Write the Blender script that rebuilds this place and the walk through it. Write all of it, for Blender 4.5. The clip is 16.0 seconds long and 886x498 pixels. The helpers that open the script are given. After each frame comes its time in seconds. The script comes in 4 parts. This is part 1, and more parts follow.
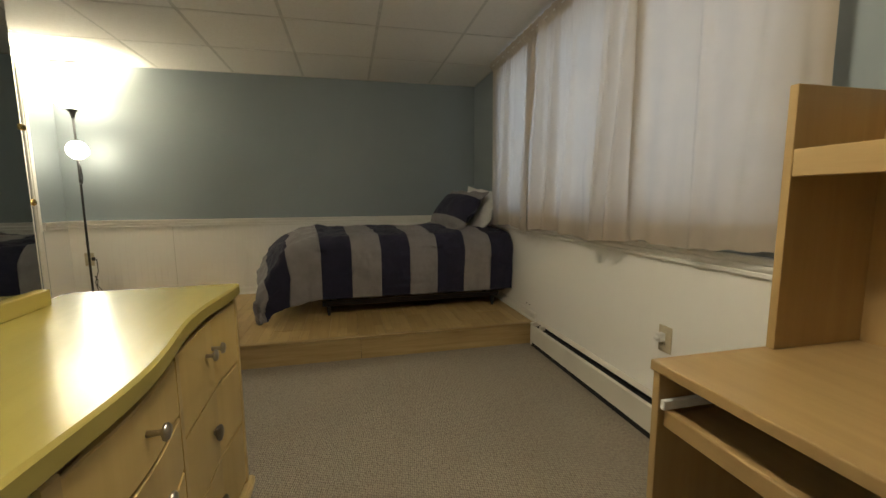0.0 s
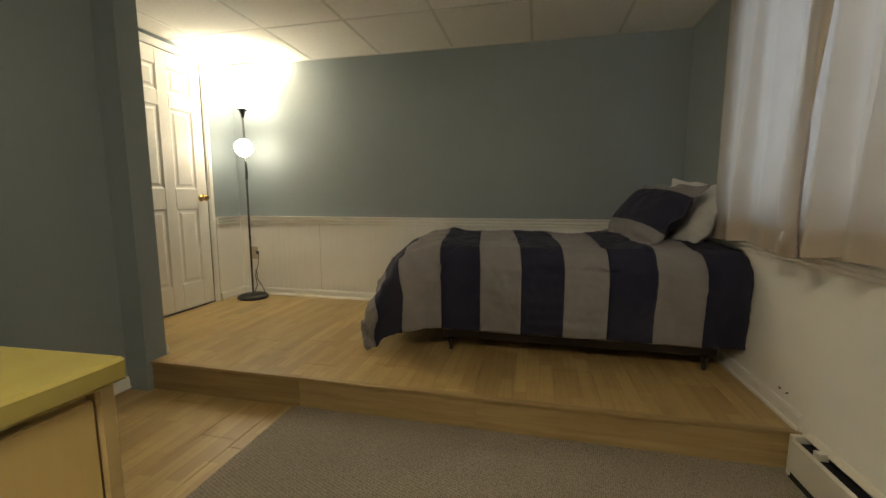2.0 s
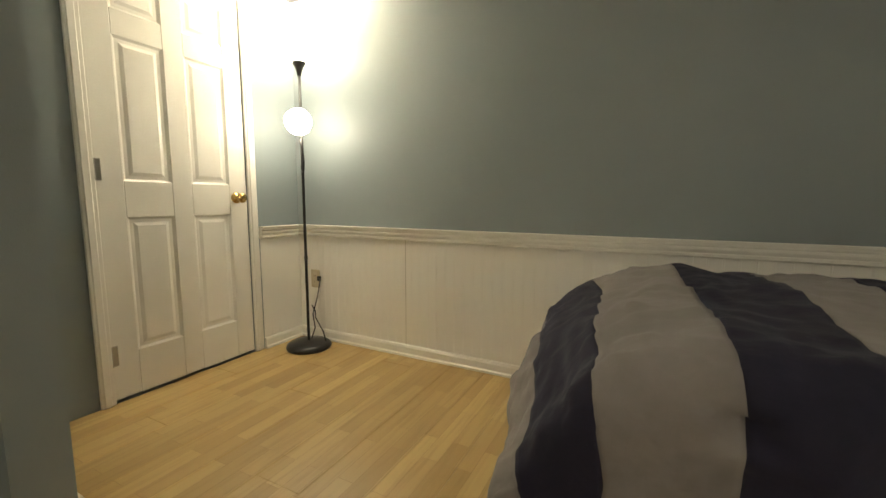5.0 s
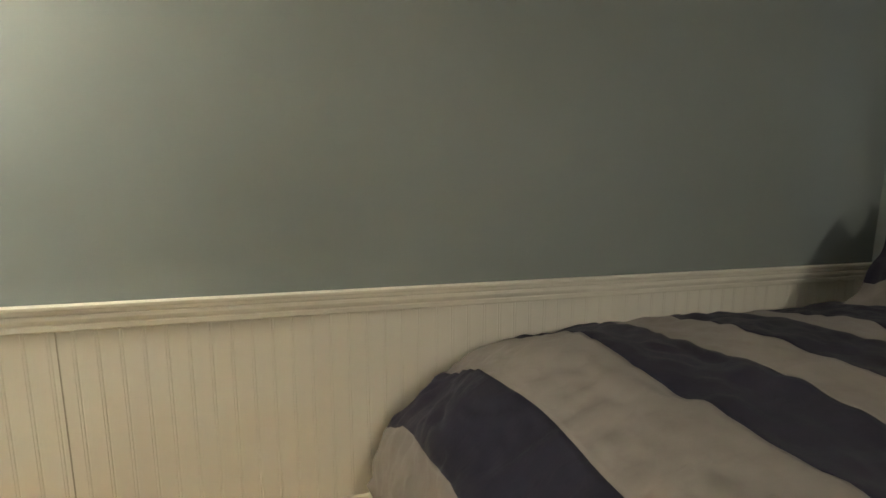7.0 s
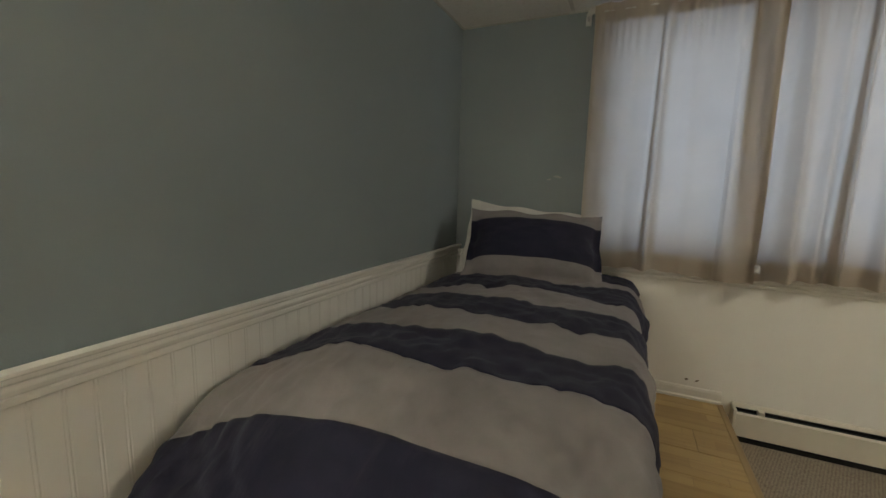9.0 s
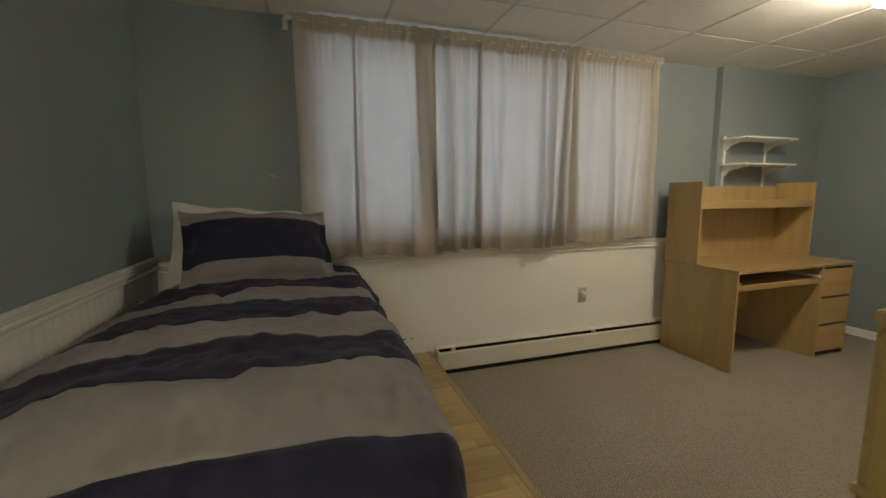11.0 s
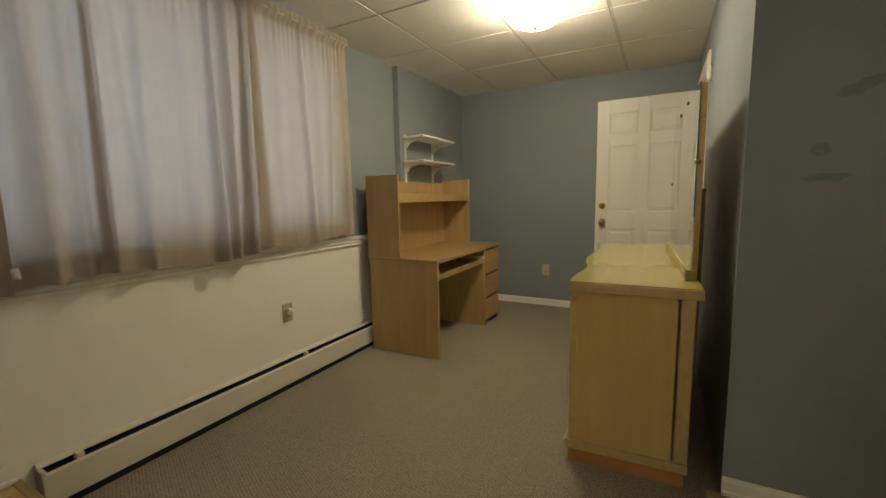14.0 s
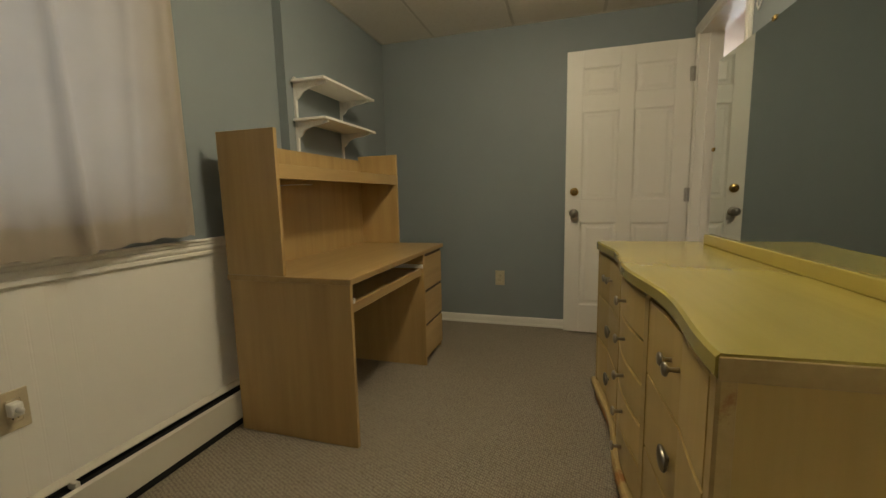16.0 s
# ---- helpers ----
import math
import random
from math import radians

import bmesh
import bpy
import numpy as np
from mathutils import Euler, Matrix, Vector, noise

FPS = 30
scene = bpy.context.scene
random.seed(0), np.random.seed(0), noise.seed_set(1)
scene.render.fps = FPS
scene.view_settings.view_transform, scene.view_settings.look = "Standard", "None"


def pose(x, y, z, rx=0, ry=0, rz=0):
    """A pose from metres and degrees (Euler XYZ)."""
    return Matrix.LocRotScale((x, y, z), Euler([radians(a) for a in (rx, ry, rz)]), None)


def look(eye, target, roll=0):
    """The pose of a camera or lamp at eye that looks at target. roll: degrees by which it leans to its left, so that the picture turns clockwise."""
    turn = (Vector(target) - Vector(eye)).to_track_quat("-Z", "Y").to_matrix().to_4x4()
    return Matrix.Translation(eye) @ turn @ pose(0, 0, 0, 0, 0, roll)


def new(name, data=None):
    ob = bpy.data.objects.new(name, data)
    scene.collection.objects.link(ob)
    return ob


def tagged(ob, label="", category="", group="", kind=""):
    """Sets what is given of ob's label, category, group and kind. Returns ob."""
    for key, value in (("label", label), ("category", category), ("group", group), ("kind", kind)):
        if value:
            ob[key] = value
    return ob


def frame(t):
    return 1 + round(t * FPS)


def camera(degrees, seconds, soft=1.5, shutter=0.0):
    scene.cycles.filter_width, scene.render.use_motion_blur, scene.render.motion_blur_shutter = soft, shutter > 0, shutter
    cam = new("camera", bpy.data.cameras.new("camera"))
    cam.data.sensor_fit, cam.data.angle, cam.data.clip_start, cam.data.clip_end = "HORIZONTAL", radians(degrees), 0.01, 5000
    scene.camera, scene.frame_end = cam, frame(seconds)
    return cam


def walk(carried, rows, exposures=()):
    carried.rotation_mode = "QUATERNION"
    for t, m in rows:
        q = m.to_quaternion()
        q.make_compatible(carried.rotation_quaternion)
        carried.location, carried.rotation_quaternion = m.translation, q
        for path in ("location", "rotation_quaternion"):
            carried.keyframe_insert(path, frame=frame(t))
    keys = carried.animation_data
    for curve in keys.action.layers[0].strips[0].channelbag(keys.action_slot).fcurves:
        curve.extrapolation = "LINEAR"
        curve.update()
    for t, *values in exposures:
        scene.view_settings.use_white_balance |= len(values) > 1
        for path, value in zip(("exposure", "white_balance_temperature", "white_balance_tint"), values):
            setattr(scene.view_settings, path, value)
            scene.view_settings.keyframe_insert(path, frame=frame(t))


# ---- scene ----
cam = camera(95.4, 16.0)
PATH = [
    (0, (0.223, 0.998, 1.059), (0.674, 2.93, 0.813), -0.4),
    (0.5, (0.315, 1.216, 1.05), (0.47, 3.195, 0.804), -0.3),
    (1, (0.405, 1.438, 1.066), (0.345, 3.421, 0.816), -0.1),
    (1.5, (0.483, 1.688, 1.071), (0.238, 3.658, 0.822), -0.0),
    (2, (0.523, 1.927, 1.046), (0.078, 3.861, 0.799), 0.0),
    (2.5, (0.473, 2.161, 1.067), (-0.154, 4.044, 0.815), 0.4),
    (3, (0.4, 2.372, 1.066), (-0.431, 4.172, 0.806), 0.6),
    (3.2, (0.316, 2.419, 1.068), (-0.54, 4.208, 0.81), 0.6),
    (5.3, (-0.243, 3.437, 1.039), (-1.143, 5.208, 0.806), 0.2),
    (5.5, (-0.31, 3.526, 1.038), (-1.137, 5.332, 0.806), 0.0),
    (6, (-0.439, 3.684, 1.018), (-0.981, 5.6, 0.831), -0.0),
    (6.5, (-0.543, 3.852, 1.068), (-0.638, 5.839, 0.854), -0.2),
    (7, (-0.635, 3.985, 1.165), (-0.16, 5.91, 0.905), 0.1),
    (7.5, (-0.665, 4.002, 1.218), (0.276, 5.74, 0.916), 0.3),
    (8, (-0.729, 4.095, 1.225), (0.625, 5.534, 0.918), 0.9),
    (8.5, (-0.809, 4.17, 1.235), (0.811, 5.305, 0.935), 1.4),
    (9, (-0.903, 4.185, 1.235), (0.902, 5.0, 0.949), 1.6),
    (9.2, (-0.94, 4.205, 1.24), (0.923, 4.872, 0.956), 1.6),
    (11.3, (-1.014, 4.366, 1.198), (0.799, 3.56, 0.947), -1.1),
    (11.5, (-0.995, 4.343, 1.195), (0.754, 3.406, 0.946), -1.5),
    (12, (-0.894, 4.348, 1.166), (0.647, 3.096, 0.922), -1.2),
    (12.5, (-0.815, 4.357, 1.186), (0.543, 2.911, 0.931), -1.0),
    (13, (-0.726, 4.34, 1.19), (0.46, 2.75, 0.936), -1.0),
    (13.5, (-0.621, 4.264, 1.164), (0.425, 2.579, 0.912), -1.1),
    (14, (-0.461, 4.088, 1.13), (0.484, 2.343, 0.879), -1.2),
    (14.5, (-0.304, 3.884, 1.128), (0.555, 2.098, 0.861), -1.0),
    (15, (-0.148, 3.599, 1.113), (0.644, 1.78, 0.855), -1.2),
    (15.5, (-0.013, 3.345, 1.061), (0.675, 1.485, 0.801), -1.0),
    (16, (0.068, 3.077, 1.017), (0.654, 1.183, 0.758), -1.3),
]
walk(cam, [(t, look(eye, target, roll)) for t, eye, target, roll in PATH],
     exposures=[(0, 0.55, 6250, 9), (3, 0.56, 6450, 9), (5.5, 0.93, 6450, 9), (7, 1.05, 6200, 10), (9, 0.68, 5850, 11),
                (11.5, 0.48, 6300, 9), (12.5, 0.45, 6500, 10), (14.5, 0.36, 6800, 9), (16, 0.16, 6850, 8)])

# ---- light ----
world = bpy.data.worlds.new("sky")
scene.world = world
world.use_nodes = True
wn = world.node_tree
sky = wn.nodes.new("ShaderNodeTexSky")
sky.sky_type, sky.sun_disc = "NISHITA", False
sky.sun_elevation, sky.sun_rotation = radians(12), radians(200)
wn.links.new(sky.outputs["Color"], wn.nodes["Background"].inputs["Color"])
wn.nodes["Background"].inputs["Strength"].default_value = 0.12

CEILING_GLOW, BOWL_GLOW, GLOBE_GLOW = 58.0, 11.0, 21.0
WARM = (1.0, 0.88, 0.66)
COOL = (0.72, 0.84, 1.0)


def area_lamp(name, m, size_x, size_y, watts, colour):
    data = bpy.data.lights.new(name, "AREA")
    data.shape, data.size, data.size_y, data.energy, data.color = "RECTANGLE", size_x, size_y, watts, colour
    ob = new(name, data)
    ob.matrix_world = m
    return ob


def point_lamp(name, place, radius, watts, colour):
    data = bpy.data.lights.new(name, "POINT")
    data.shadow_soft_size, data.energy, data.color = radius, watts, colour
    ob = new(name, data)
    ob.location = place
    return ob


# daylight in the window's opening, and in the window of the landing
area_lamp("window_daylight", look((1.80, 3.13, 1.62), (0.0, 3.13, 1.45)), 2.3, 1.1, 7.5, COOL)
area_lamp("landing_daylight", look((-1.75, -3.1, 1.45), (-1.5, 0.3, 1.2)), 1.3, 1.1, 40.0, (0.9, 0.95, 1.0))
# the bulb in the open bowl of the floor lamp
point_lamp("floor_lamp_bulb", (-1.958, 5.03, 1.845), 0.04, 54.0, WARM)


# ---- materials ----
def material(name):
    mat = bpy.data.materials.new(name)
    mat.use_nodes = True
    return mat, mat.node_tree.nodes, mat.node_tree.links, mat.node_tree.nodes["Principled BSDF"]


def coords(nodes, links, scale=(1, 1, 1), source="Object"):
    co = nodes.new("ShaderNodeTexCoord")
    mp = nodes.new("ShaderNodeMapping")
    mp.inputs["Scale"].default_value = scale
    links.new(co.outputs[source], mp.inputs["Vector"])
    return mp.outputs["Vector"]


def mixed(nodes, links, factor, a, b):
    """Blend of two colours by a factor socket."""
    mx = nodes.new("ShaderNodeMix")
    mx.data_type = "RGBA"
    links.new(factor, mx.inputs["Factor"])
    for socket, value in ((mx.inputs["A"], a), (mx.inputs["B"], b)):
        if isinstance(value, tuple):
            socket.default_value = (*value, 1)
        else:
            links.new(value, socket)
    return mx.outputs["Result"]


def noise_at(nodes, links, vector, scale, detail=4, rough=0.55):
    n = nodes.new("ShaderNodeTexNoise")
    n.inputs["Scale"].default_value, n.inputs["Detail"].default_value, n.inputs["Roughness"].default_value = scale, detail, rough
    links.new(vector, n.inputs["Vector"])
    return n.outputs["Fac"]


def ramp(nodes, links, factor, low, high):
    r = nodes.new("ShaderNodeMapRange")
    r.inputs["From Min"].default_value, r.inputs["From Max"].default_value = low, high
    links.new(factor, r.inputs["Value"])
    return r.outputs["Result"]


def bump(nodes, links, height, strength, distance, bsdf):
    b = nodes.new("ShaderNodeBump")
    b.inputs["Strength"].default_value, b.inputs["Distance"].default_value = strength, distance
    links.new(height, b.inputs["Height"])
    links.new(b.outputs["Normal"], bsdf.inputs["Normal"])


def painted(name, colour, stain, rough, grain=220.0, relief=0.15, low=0.45, high=0.8, blotch=1.6, gloss=0.5):
    """Paint with faint blotches, roller texture and uneven gloss."""
    mat, nodes, links, bsdf = material(name)
    v = coords(nodes, links)
    big = ramp(nodes, links, noise_at(nodes, links, v, blotch, 6, 0.6), low, high)
    links.new(mixed(nodes, links, big, colour, stain), bsdf.inputs["Base Color"])
    fine = noise_at(nodes, links, v, grain, 3)
    r = nodes.new("ShaderNodeMapRange")
    r.inputs["To Min"].default_value, r.inputs["To Max"].default_value = rough - 0.05, rough + 0.08
    links.new(noise_at(nodes, links, v, 5.0), r.inputs["Value"])
    links.new(r.outputs["Result"], bsdf.inputs["Roughness"])
    bsdf.inputs["Specular IOR Level"].default_value = gloss
    bump(nodes, links, fine, relief, 0.002, bsdf)
    return mat


def wood(name, light, dark, rough, axis="Y", grain=1.0, wear=None, coat=0.0):
    """Wood whose grain runs along an axis, each piece a little different."""
    mat, nodes, links, bsdf = material(name)
    stretch = {"X": (1.6, 26, 26), "Y": (26, 1.6, 26), "Z": (26, 26, 1.6)}[axis]
    v = coords(nodes, links, tuple(s * grain for s in stretch))
    info = nodes.new("ShaderNodeObjectInfo")
    shift = nodes.new("ShaderNodeVectorMath")
    shift.operation = "MULTIPLY_ADD"
    shift.inputs[1].default_value, shift.inputs[2].default_value = (37, 53, 71), (0, 0, 0)
    links.new(info.outputs["Random"], shift.inputs[0])
    add = nodes.new("ShaderNodeVectorMath")
    links.new(v, add.inputs[0])
    links.new(shift.outputs[0], add.inputs[1])
    fac = ramp(nodes, links, noise_at(nodes, links, add.outputs[0], 1.4, 7, 0.62), 0.3, 0.72)
    colour = mixed(nodes, links, fac, light, dark)
    tone = nodes.new("ShaderNodeHueSaturation")
    val = nodes.new("ShaderNodeMapRange")
    val.inputs["To Min"].default_value, val.inputs["To Max"].default_value = 0.86, 1.12
    links.new(info.outputs["Random"], val.inputs["Value"])
    links.new(val.outputs["Result"], tone.inputs["Value"])
    links.new(colour, tone.inputs["Color"])
    out = tone.outputs["Color"]
    if wear:
        patch = noise_at(nodes, links, coords(nodes, links, (1, 1, 1)), 5.0, 8, 0.7)
        out = mixed(nodes, links, ramp(nodes, links, patch, 0.585, 0.66), out, wear)
    links.new(out, bsdf.inputs["Base Color"])
    bsdf.inputs["Roughness"].default_value = rough
    bsdf.inputs["Coat Weight"].default_value = coat
    bsdf.inputs["Coat Roughness"].default_value = 0.18
    bump(nodes, links, fac, 0.12, 0.001, bsdf)
    return mat


def laminate(name, tint=1.0):
    """Three-strip laminate board: strips of differing tone with fine grain along y."""
    mat, nodes, links, bsdf = material(name)
    geo = nodes.new("ShaderNodeNewGeometry")
    mp = nodes.new("ShaderNodeMapping")
    mp.inputs["Rotation"].default_value = (0, 0, radians(90))
    links.new(geo.outputs["Position"], mp.inputs["Vector"])
    strips = nodes.new("ShaderNodeTexBrick")
    strips.offset, strips.offset_frequency = 0.37, 2
    for key, value in (("Scale", 1.0), ("Mortar Size", 0.0006), ("Brick Width", 0.34), ("Row Height", 0.0627), ("Bias", 0.0)):
        strips.inputs[key].default_value = value
    strips.inputs["Color1"].default_value = (0.49 * tint, 0.345 * tint, 0.138 * tint, 1)
    strips.inputs["Color2"].default_value = (0.37 * tint, 0.245 * tint, 0.090 * tint, 1)
    strips.inputs["Mortar"].default_value = (0.26 * tint, 0.15 * tint, 0.06 * tint, 1)
    links.new(mp.outputs["Vector"], strips.inputs["Vector"])
    v = coords(nodes, links, (1, 1, 1))
    st = nodes.new("ShaderNodeMapping")
    st.inputs["Scale"].default_value = (34, 1.8, 34)
    links.new(geo.outputs["Position"], st.inputs["Vector"])
    grain = ramp(nodes, links, noise_at(nodes, links, st.outputs["Vector"], 1.5, 7, 0.65), 0.48, 0.98)
    colour = mixed(nodes, links, grain, strips.outputs["Color"], (0.25 * tint, 0.15 * tint, 0.05 * tint))
    info = nodes.new("ShaderNodeObjectInfo")
    tone = nodes.new("ShaderNodeHueSaturation")
    val = nodes.new("ShaderNodeMapRange")
    val.inputs["To Min"].default_value, val.inputs["To Max"].default_value = 0.9, 1.08
    links.new(info.outputs["Random"], val.inputs["Value"])
    links.new(val.outputs["Result"], tone.inputs["Value"])
    links.new(colour, tone.inputs["Color"])
    links.new(tone.outputs["Color"], bsdf.inputs["Base Color"])
    r = nodes.new("ShaderNodeMapRange")
    r.inputs["To Min"].default_value, r.inputs["To Max"].default_value = 0.27, 0.45
    links.new(noise_at(nodes, links, v, 4.0, 6), r.inputs["Value"])
    links.new(r.outputs["Result"], bsdf.inputs["Roughness"])
    bump(nodes, links, grain, 0.06, 0.0008, bsdf)
    return mat


def plain(name, colour, rough=0.5, metal=0.0):
    mat, nodes, links, bsdf = material(name)
    v = coords(nodes, links)
    dark = tuple(c * 0.82 for c in colour)
    links.new(mixed(nodes, links, ramp(nodes, links, noise_at(nodes, links, v, 30.0, 5), 0.45, 0.75), colour, dark), bsdf.inputs["Base Color"])
    bsdf.inputs["Roughness"].default_value, bsdf.inputs["Metallic"].default_value = rough, metal
    return mat


def glowing(name, colour, strength):
    mat, nodes, links, bsdf = material(name)
    bsdf.inputs["Base Color"].default_value = (0.85, 0.84, 0.8, 1)
    bsdf.inputs["Roughness"].default_value = 0.3
    bsdf.inputs["Emission Color"].default_value = (*colour, 1)
    bsdf.inputs["Emission Strength"].default_value = strength
    return mat


def cloth(name, colour, dark, rough=0.9, weave=900.0, sheen=0.15, crease=0.5):
    """Woven cloth with soft creases and a fine weave."""
    mat, nodes, links, bsdf = material(name)
    v = coords(nodes, links)
    soft = noise_at(nodes, links, v, 9.0, 6, 0.6)
    links.new(mixed(nodes, links, ramp(nodes, links, soft, 0.35, 0.7), colour, dark), bsdf.inputs["Base Color"])
    bsdf.inputs["Roughness"].default_value, bsdf.inputs["Sheen Weight"].default_value = rough, sheen
    m = nodes.new("ShaderNodeMath")
    m.operation = "MULTIPLY_ADD"
    m.inputs[1].default_value = 0.10
    links.new(noise_at(nodes, links, v, weave, 2), m.inputs[0])
    links.new(noise_at(nodes, links, coords(nodes, links, (1, 1.8, 1)), 14.0, 5, 0.5), m.inputs[2])
    bump(nodes, links, m.outputs[0], crease, 0.02, bsdf)
    return mat


def carpet_material():
    mat, nodes, links, bsdf = material("berber_carpet")
    v = coords(nodes, links)
    turn = nodes.new("ShaderNodeMapping")
    turn.inputs["Rotation"].default_value = (0, 0, radians(14))
    turn.inputs["Scale"].default_value = (1.0, 0.62, 1.0)
    links.new(v, turn.inputs["Vector"])
    loops = nodes.new("ShaderNodeTexVoronoi")
    loops.inputs["Scale"].default_value, loops.inputs["Randomness"].default_value = 125.0, 0.35
    links.new(turn.outputs["Vector"], loops.inputs["Vector"])
    # shade between the loops, put into the carpet's colour
    loop_gap_shade = ramp(nodes, links, loops.outputs["Distance"], 0.25, 0.75)
    fleck = ramp(nodes, links, noise_at(nodes, links, v, 160.0, 3), 0.4, 0.7)
    worn = ramp(nodes, links, noise_at(nodes, links, v, 1.3, 5), 0.38, 0.72)
    base = mixed(nodes, links, worn, (0.40, 0.345, 0.265), (0.33, 0.28, 0.21))
    base = mixed(nodes, links, fleck, base, (0.27, 0.225, 0.165))
    links.new(mixed(nodes, links, loop_gap_shade, base, (0.17, 0.14, 0.10)), bsdf.inputs["Base Color"])
    bsdf.inputs["Roughness"].default_value = 0.95
    inv = nodes.new("ShaderNodeMath")
    inv.operation = "SUBTRACT"
    inv.inputs[0].default_value = 1.0
    links.new(loops.outputs["Distance"], inv.inputs[1])
    bump(nodes, links, inv.outputs[0], 0.9, 0.006, bsdf)
    return mat


def ceiling_material():
    mat, nodes, links, bsdf = material("ceiling_tile")
    v = coords(nodes, links)
    geo = nodes.new("ShaderNodeNewGeometry")
    tone = ramp(nodes, links, geo.outputs["Random Per Island"], 0.0, 1.0)
    base = mixed(nodes, links, tone, (0.86, 0.83, 0.765), (0.82, 0.785, 0.715))
    fine = noise_at(nodes, links, v, 70.0, 6, 0.7)
    links.new(mixed(nodes, links, ramp(nodes, links, fine, 0.5, 0.75), base, (0.74, 0.70, 0.63)), bsdf.inputs["Base Color"])
    bsdf.inputs["Roughness"].default_value = 0.9
    bump(nodes, links, fine, 0.55, 0.004, bsdf)
    return mat


def curtain_material():
    """Thin beige cotton that lets daylight through."""
    mat, nodes, links, bsdf = material("curtain_cotton")
    v = coords(nodes, links)
    fac = ramp(nodes, links, noise_at(nodes, links, v, 6.0, 6), 0.35, 0.7)
    colour = mixed(nodes, links, fac, (0.585, 0.50, 0.39), (0.515, 0.435, 0.335))
    links.new(colour, bsdf.inputs["Base Color"])
    bsdf.inputs["Roughness"].default_value, bsdf.inputs["Sheen Weight"].default_value = 0.85, 0.2
    weave = noise_at(nodes, links, v, 700.0, 2)
    bump(nodes, links, weave, 0.2, 0.001, bsdf)
    tr = nodes.new("ShaderNodeBsdfTranslucent")
    tr.inputs["Color"].default_value = (0.62, 0.56, 0.5, 1)
    mx = nodes.new("ShaderNodeMixShader")
    mx.inputs[0].default_value = 0.45
    links.new(bsdf.outputs[0], mx.inputs[1])
    links.new(tr.outputs[0], mx.inputs[2])
    links.new(mx.outputs[0], nodes["Material Output"].inputs["Surface"])
    return mat


def glass_material():
    mat, nodes, links, bsdf = material("window_glass")
    bsdf.inputs["Base Color"].default_value = (0.95, 0.97, 0.97, 1)
    bsdf.inputs["Roughness"].default_value, bsdf.inputs["Transmission Weight"].default_value = 0.02, 1.0
    return mat


WALL_PAINT = painted("blue_grey_paint", (0.252, 0.284, 0.290), (0.236, 0.266, 0.272), 0.45, relief=0.2, gloss=0.3)
WHITE_PAINT = painted("white_gloss_paint", (0.83, 0.80, 0.73), (0.78, 0.75, 0.67), 0.35, relief=0.06)
WAINSCOT = painted("white_wainscot_paint", (0.86, 0.835, 0.77), (0.82, 0.79, 0.72), 0.42, relief=0.08)
HEATER_PAINT = painted("ivory_enamel", (0.66, 0.62, 0.52), (0.58, 0.54, 0.44), 0.4, relief=0.04)
CARPET = carpet_material()
CEILING = ceiling_material()
GRID_METAL = plain("white_tee_bar", (0.66, 0.63, 0.56), 0.5)
LAMINATE = laminate("oak_laminate")
RISER_WOOD = wood("oak_riser_board", (0.40, 0.285, 0.125), (0.25, 0.165, 0.064), 0.35, "X")
DESK_WOOD = wood("oak_veneer", (0.46, 0.312, 0.13), (0.37, 0.24, 0.092), 0.36, "Z", 0.6)
DESK_FLAT = wood("oak_veneer_flat", (0.46, 0.312, 0.13), (0.36, 0.232, 0.088), 0.33, "Y", 0.6)
DRESSER_FLAT = wood("blonde_lacquer_top", (0.405, 0.33, 0.088), (0.35, 0.28, 0.068), 0.20, "Y", 0.35, coat=0.3)
DRESSER_WOOD = wood("blonde_lacquer", (0.605, 0.445, 0.170), (0.525, 0.370, 0.128), 0.35, "Z", 0.4, coat=0.2)
DRESSER_WORN = wood("worn_blonde_lacquer", (0.60, 0.45, 0.20), (0.47, 0.33, 0.13), 0.45, "Y", 0.5, wear=(0.36, 0.17, 0.05))
DRESSER_BASE = wood("bare_plinth_wood", (0.42, 0.20, 0.065), (0.31, 0.14, 0.04), 0.6, "X", 0.6, wear=(0.52, 0.40, 0.22))
# dark board wood; also stands in for shade in the desk's finger grooves
DARK_BOARD_AND_SHADE = wood("dark_board_and_groove_shade", (0.10, 0.062, 0.04), (0.06, 0.036, 0.022), 0.6, "Z")
NAVY = cloth("navy_cotton", (0.014, 0.013, 0.034), (0.010, 0.010, 0.025), sheen=0.03, crease=0.4)
GREY = cloth("grey_cotton", (0.235, 0.215, 0.21), (0.195, 0.178, 0.172), sheen=0.05, crease=0.4)
WHITE_CLOTH = cloth("white_cotton", (0.66, 0.64, 0.59), (0.56, 0.54, 0.49))
MATTRESS = cloth("mattress_ticking", (0.12, 0.11, 0.1), (0.09, 0.085, 0.08))
CURTAIN = curtain_material()
GLASS = glass_material()
BRASS = plain("brass", (0.62, 0.43, 0.16), 0.25, 1.0)
NICKEL = plain("worn_nickel", (0.45, 0.42, 0.37), 0.3, 1.0)
PEWTER = plain("aged_pewter", (0.23, 0.21, 0.18), 0.4, 1.0)
BLACK_METAL = plain("black_enamel", (0.018, 0.017, 0.016), 0.3)
DARK_STEEL = plain("dark_bed_steel", (0.035, 0.028, 0.024), 0.45, 0.4)
# flat black: shade painted into gaps and openings; also colours hidden floor cores
BLACK = plain("black_gap", (0.006, 0.006, 0.006), 0.9)
CORD = plain("dark_cord", (0.03, 0.028, 0.025), 0.6)
ALMOND = plain("almond_plastic", (0.55, 0.47, 0.32), 0.4)
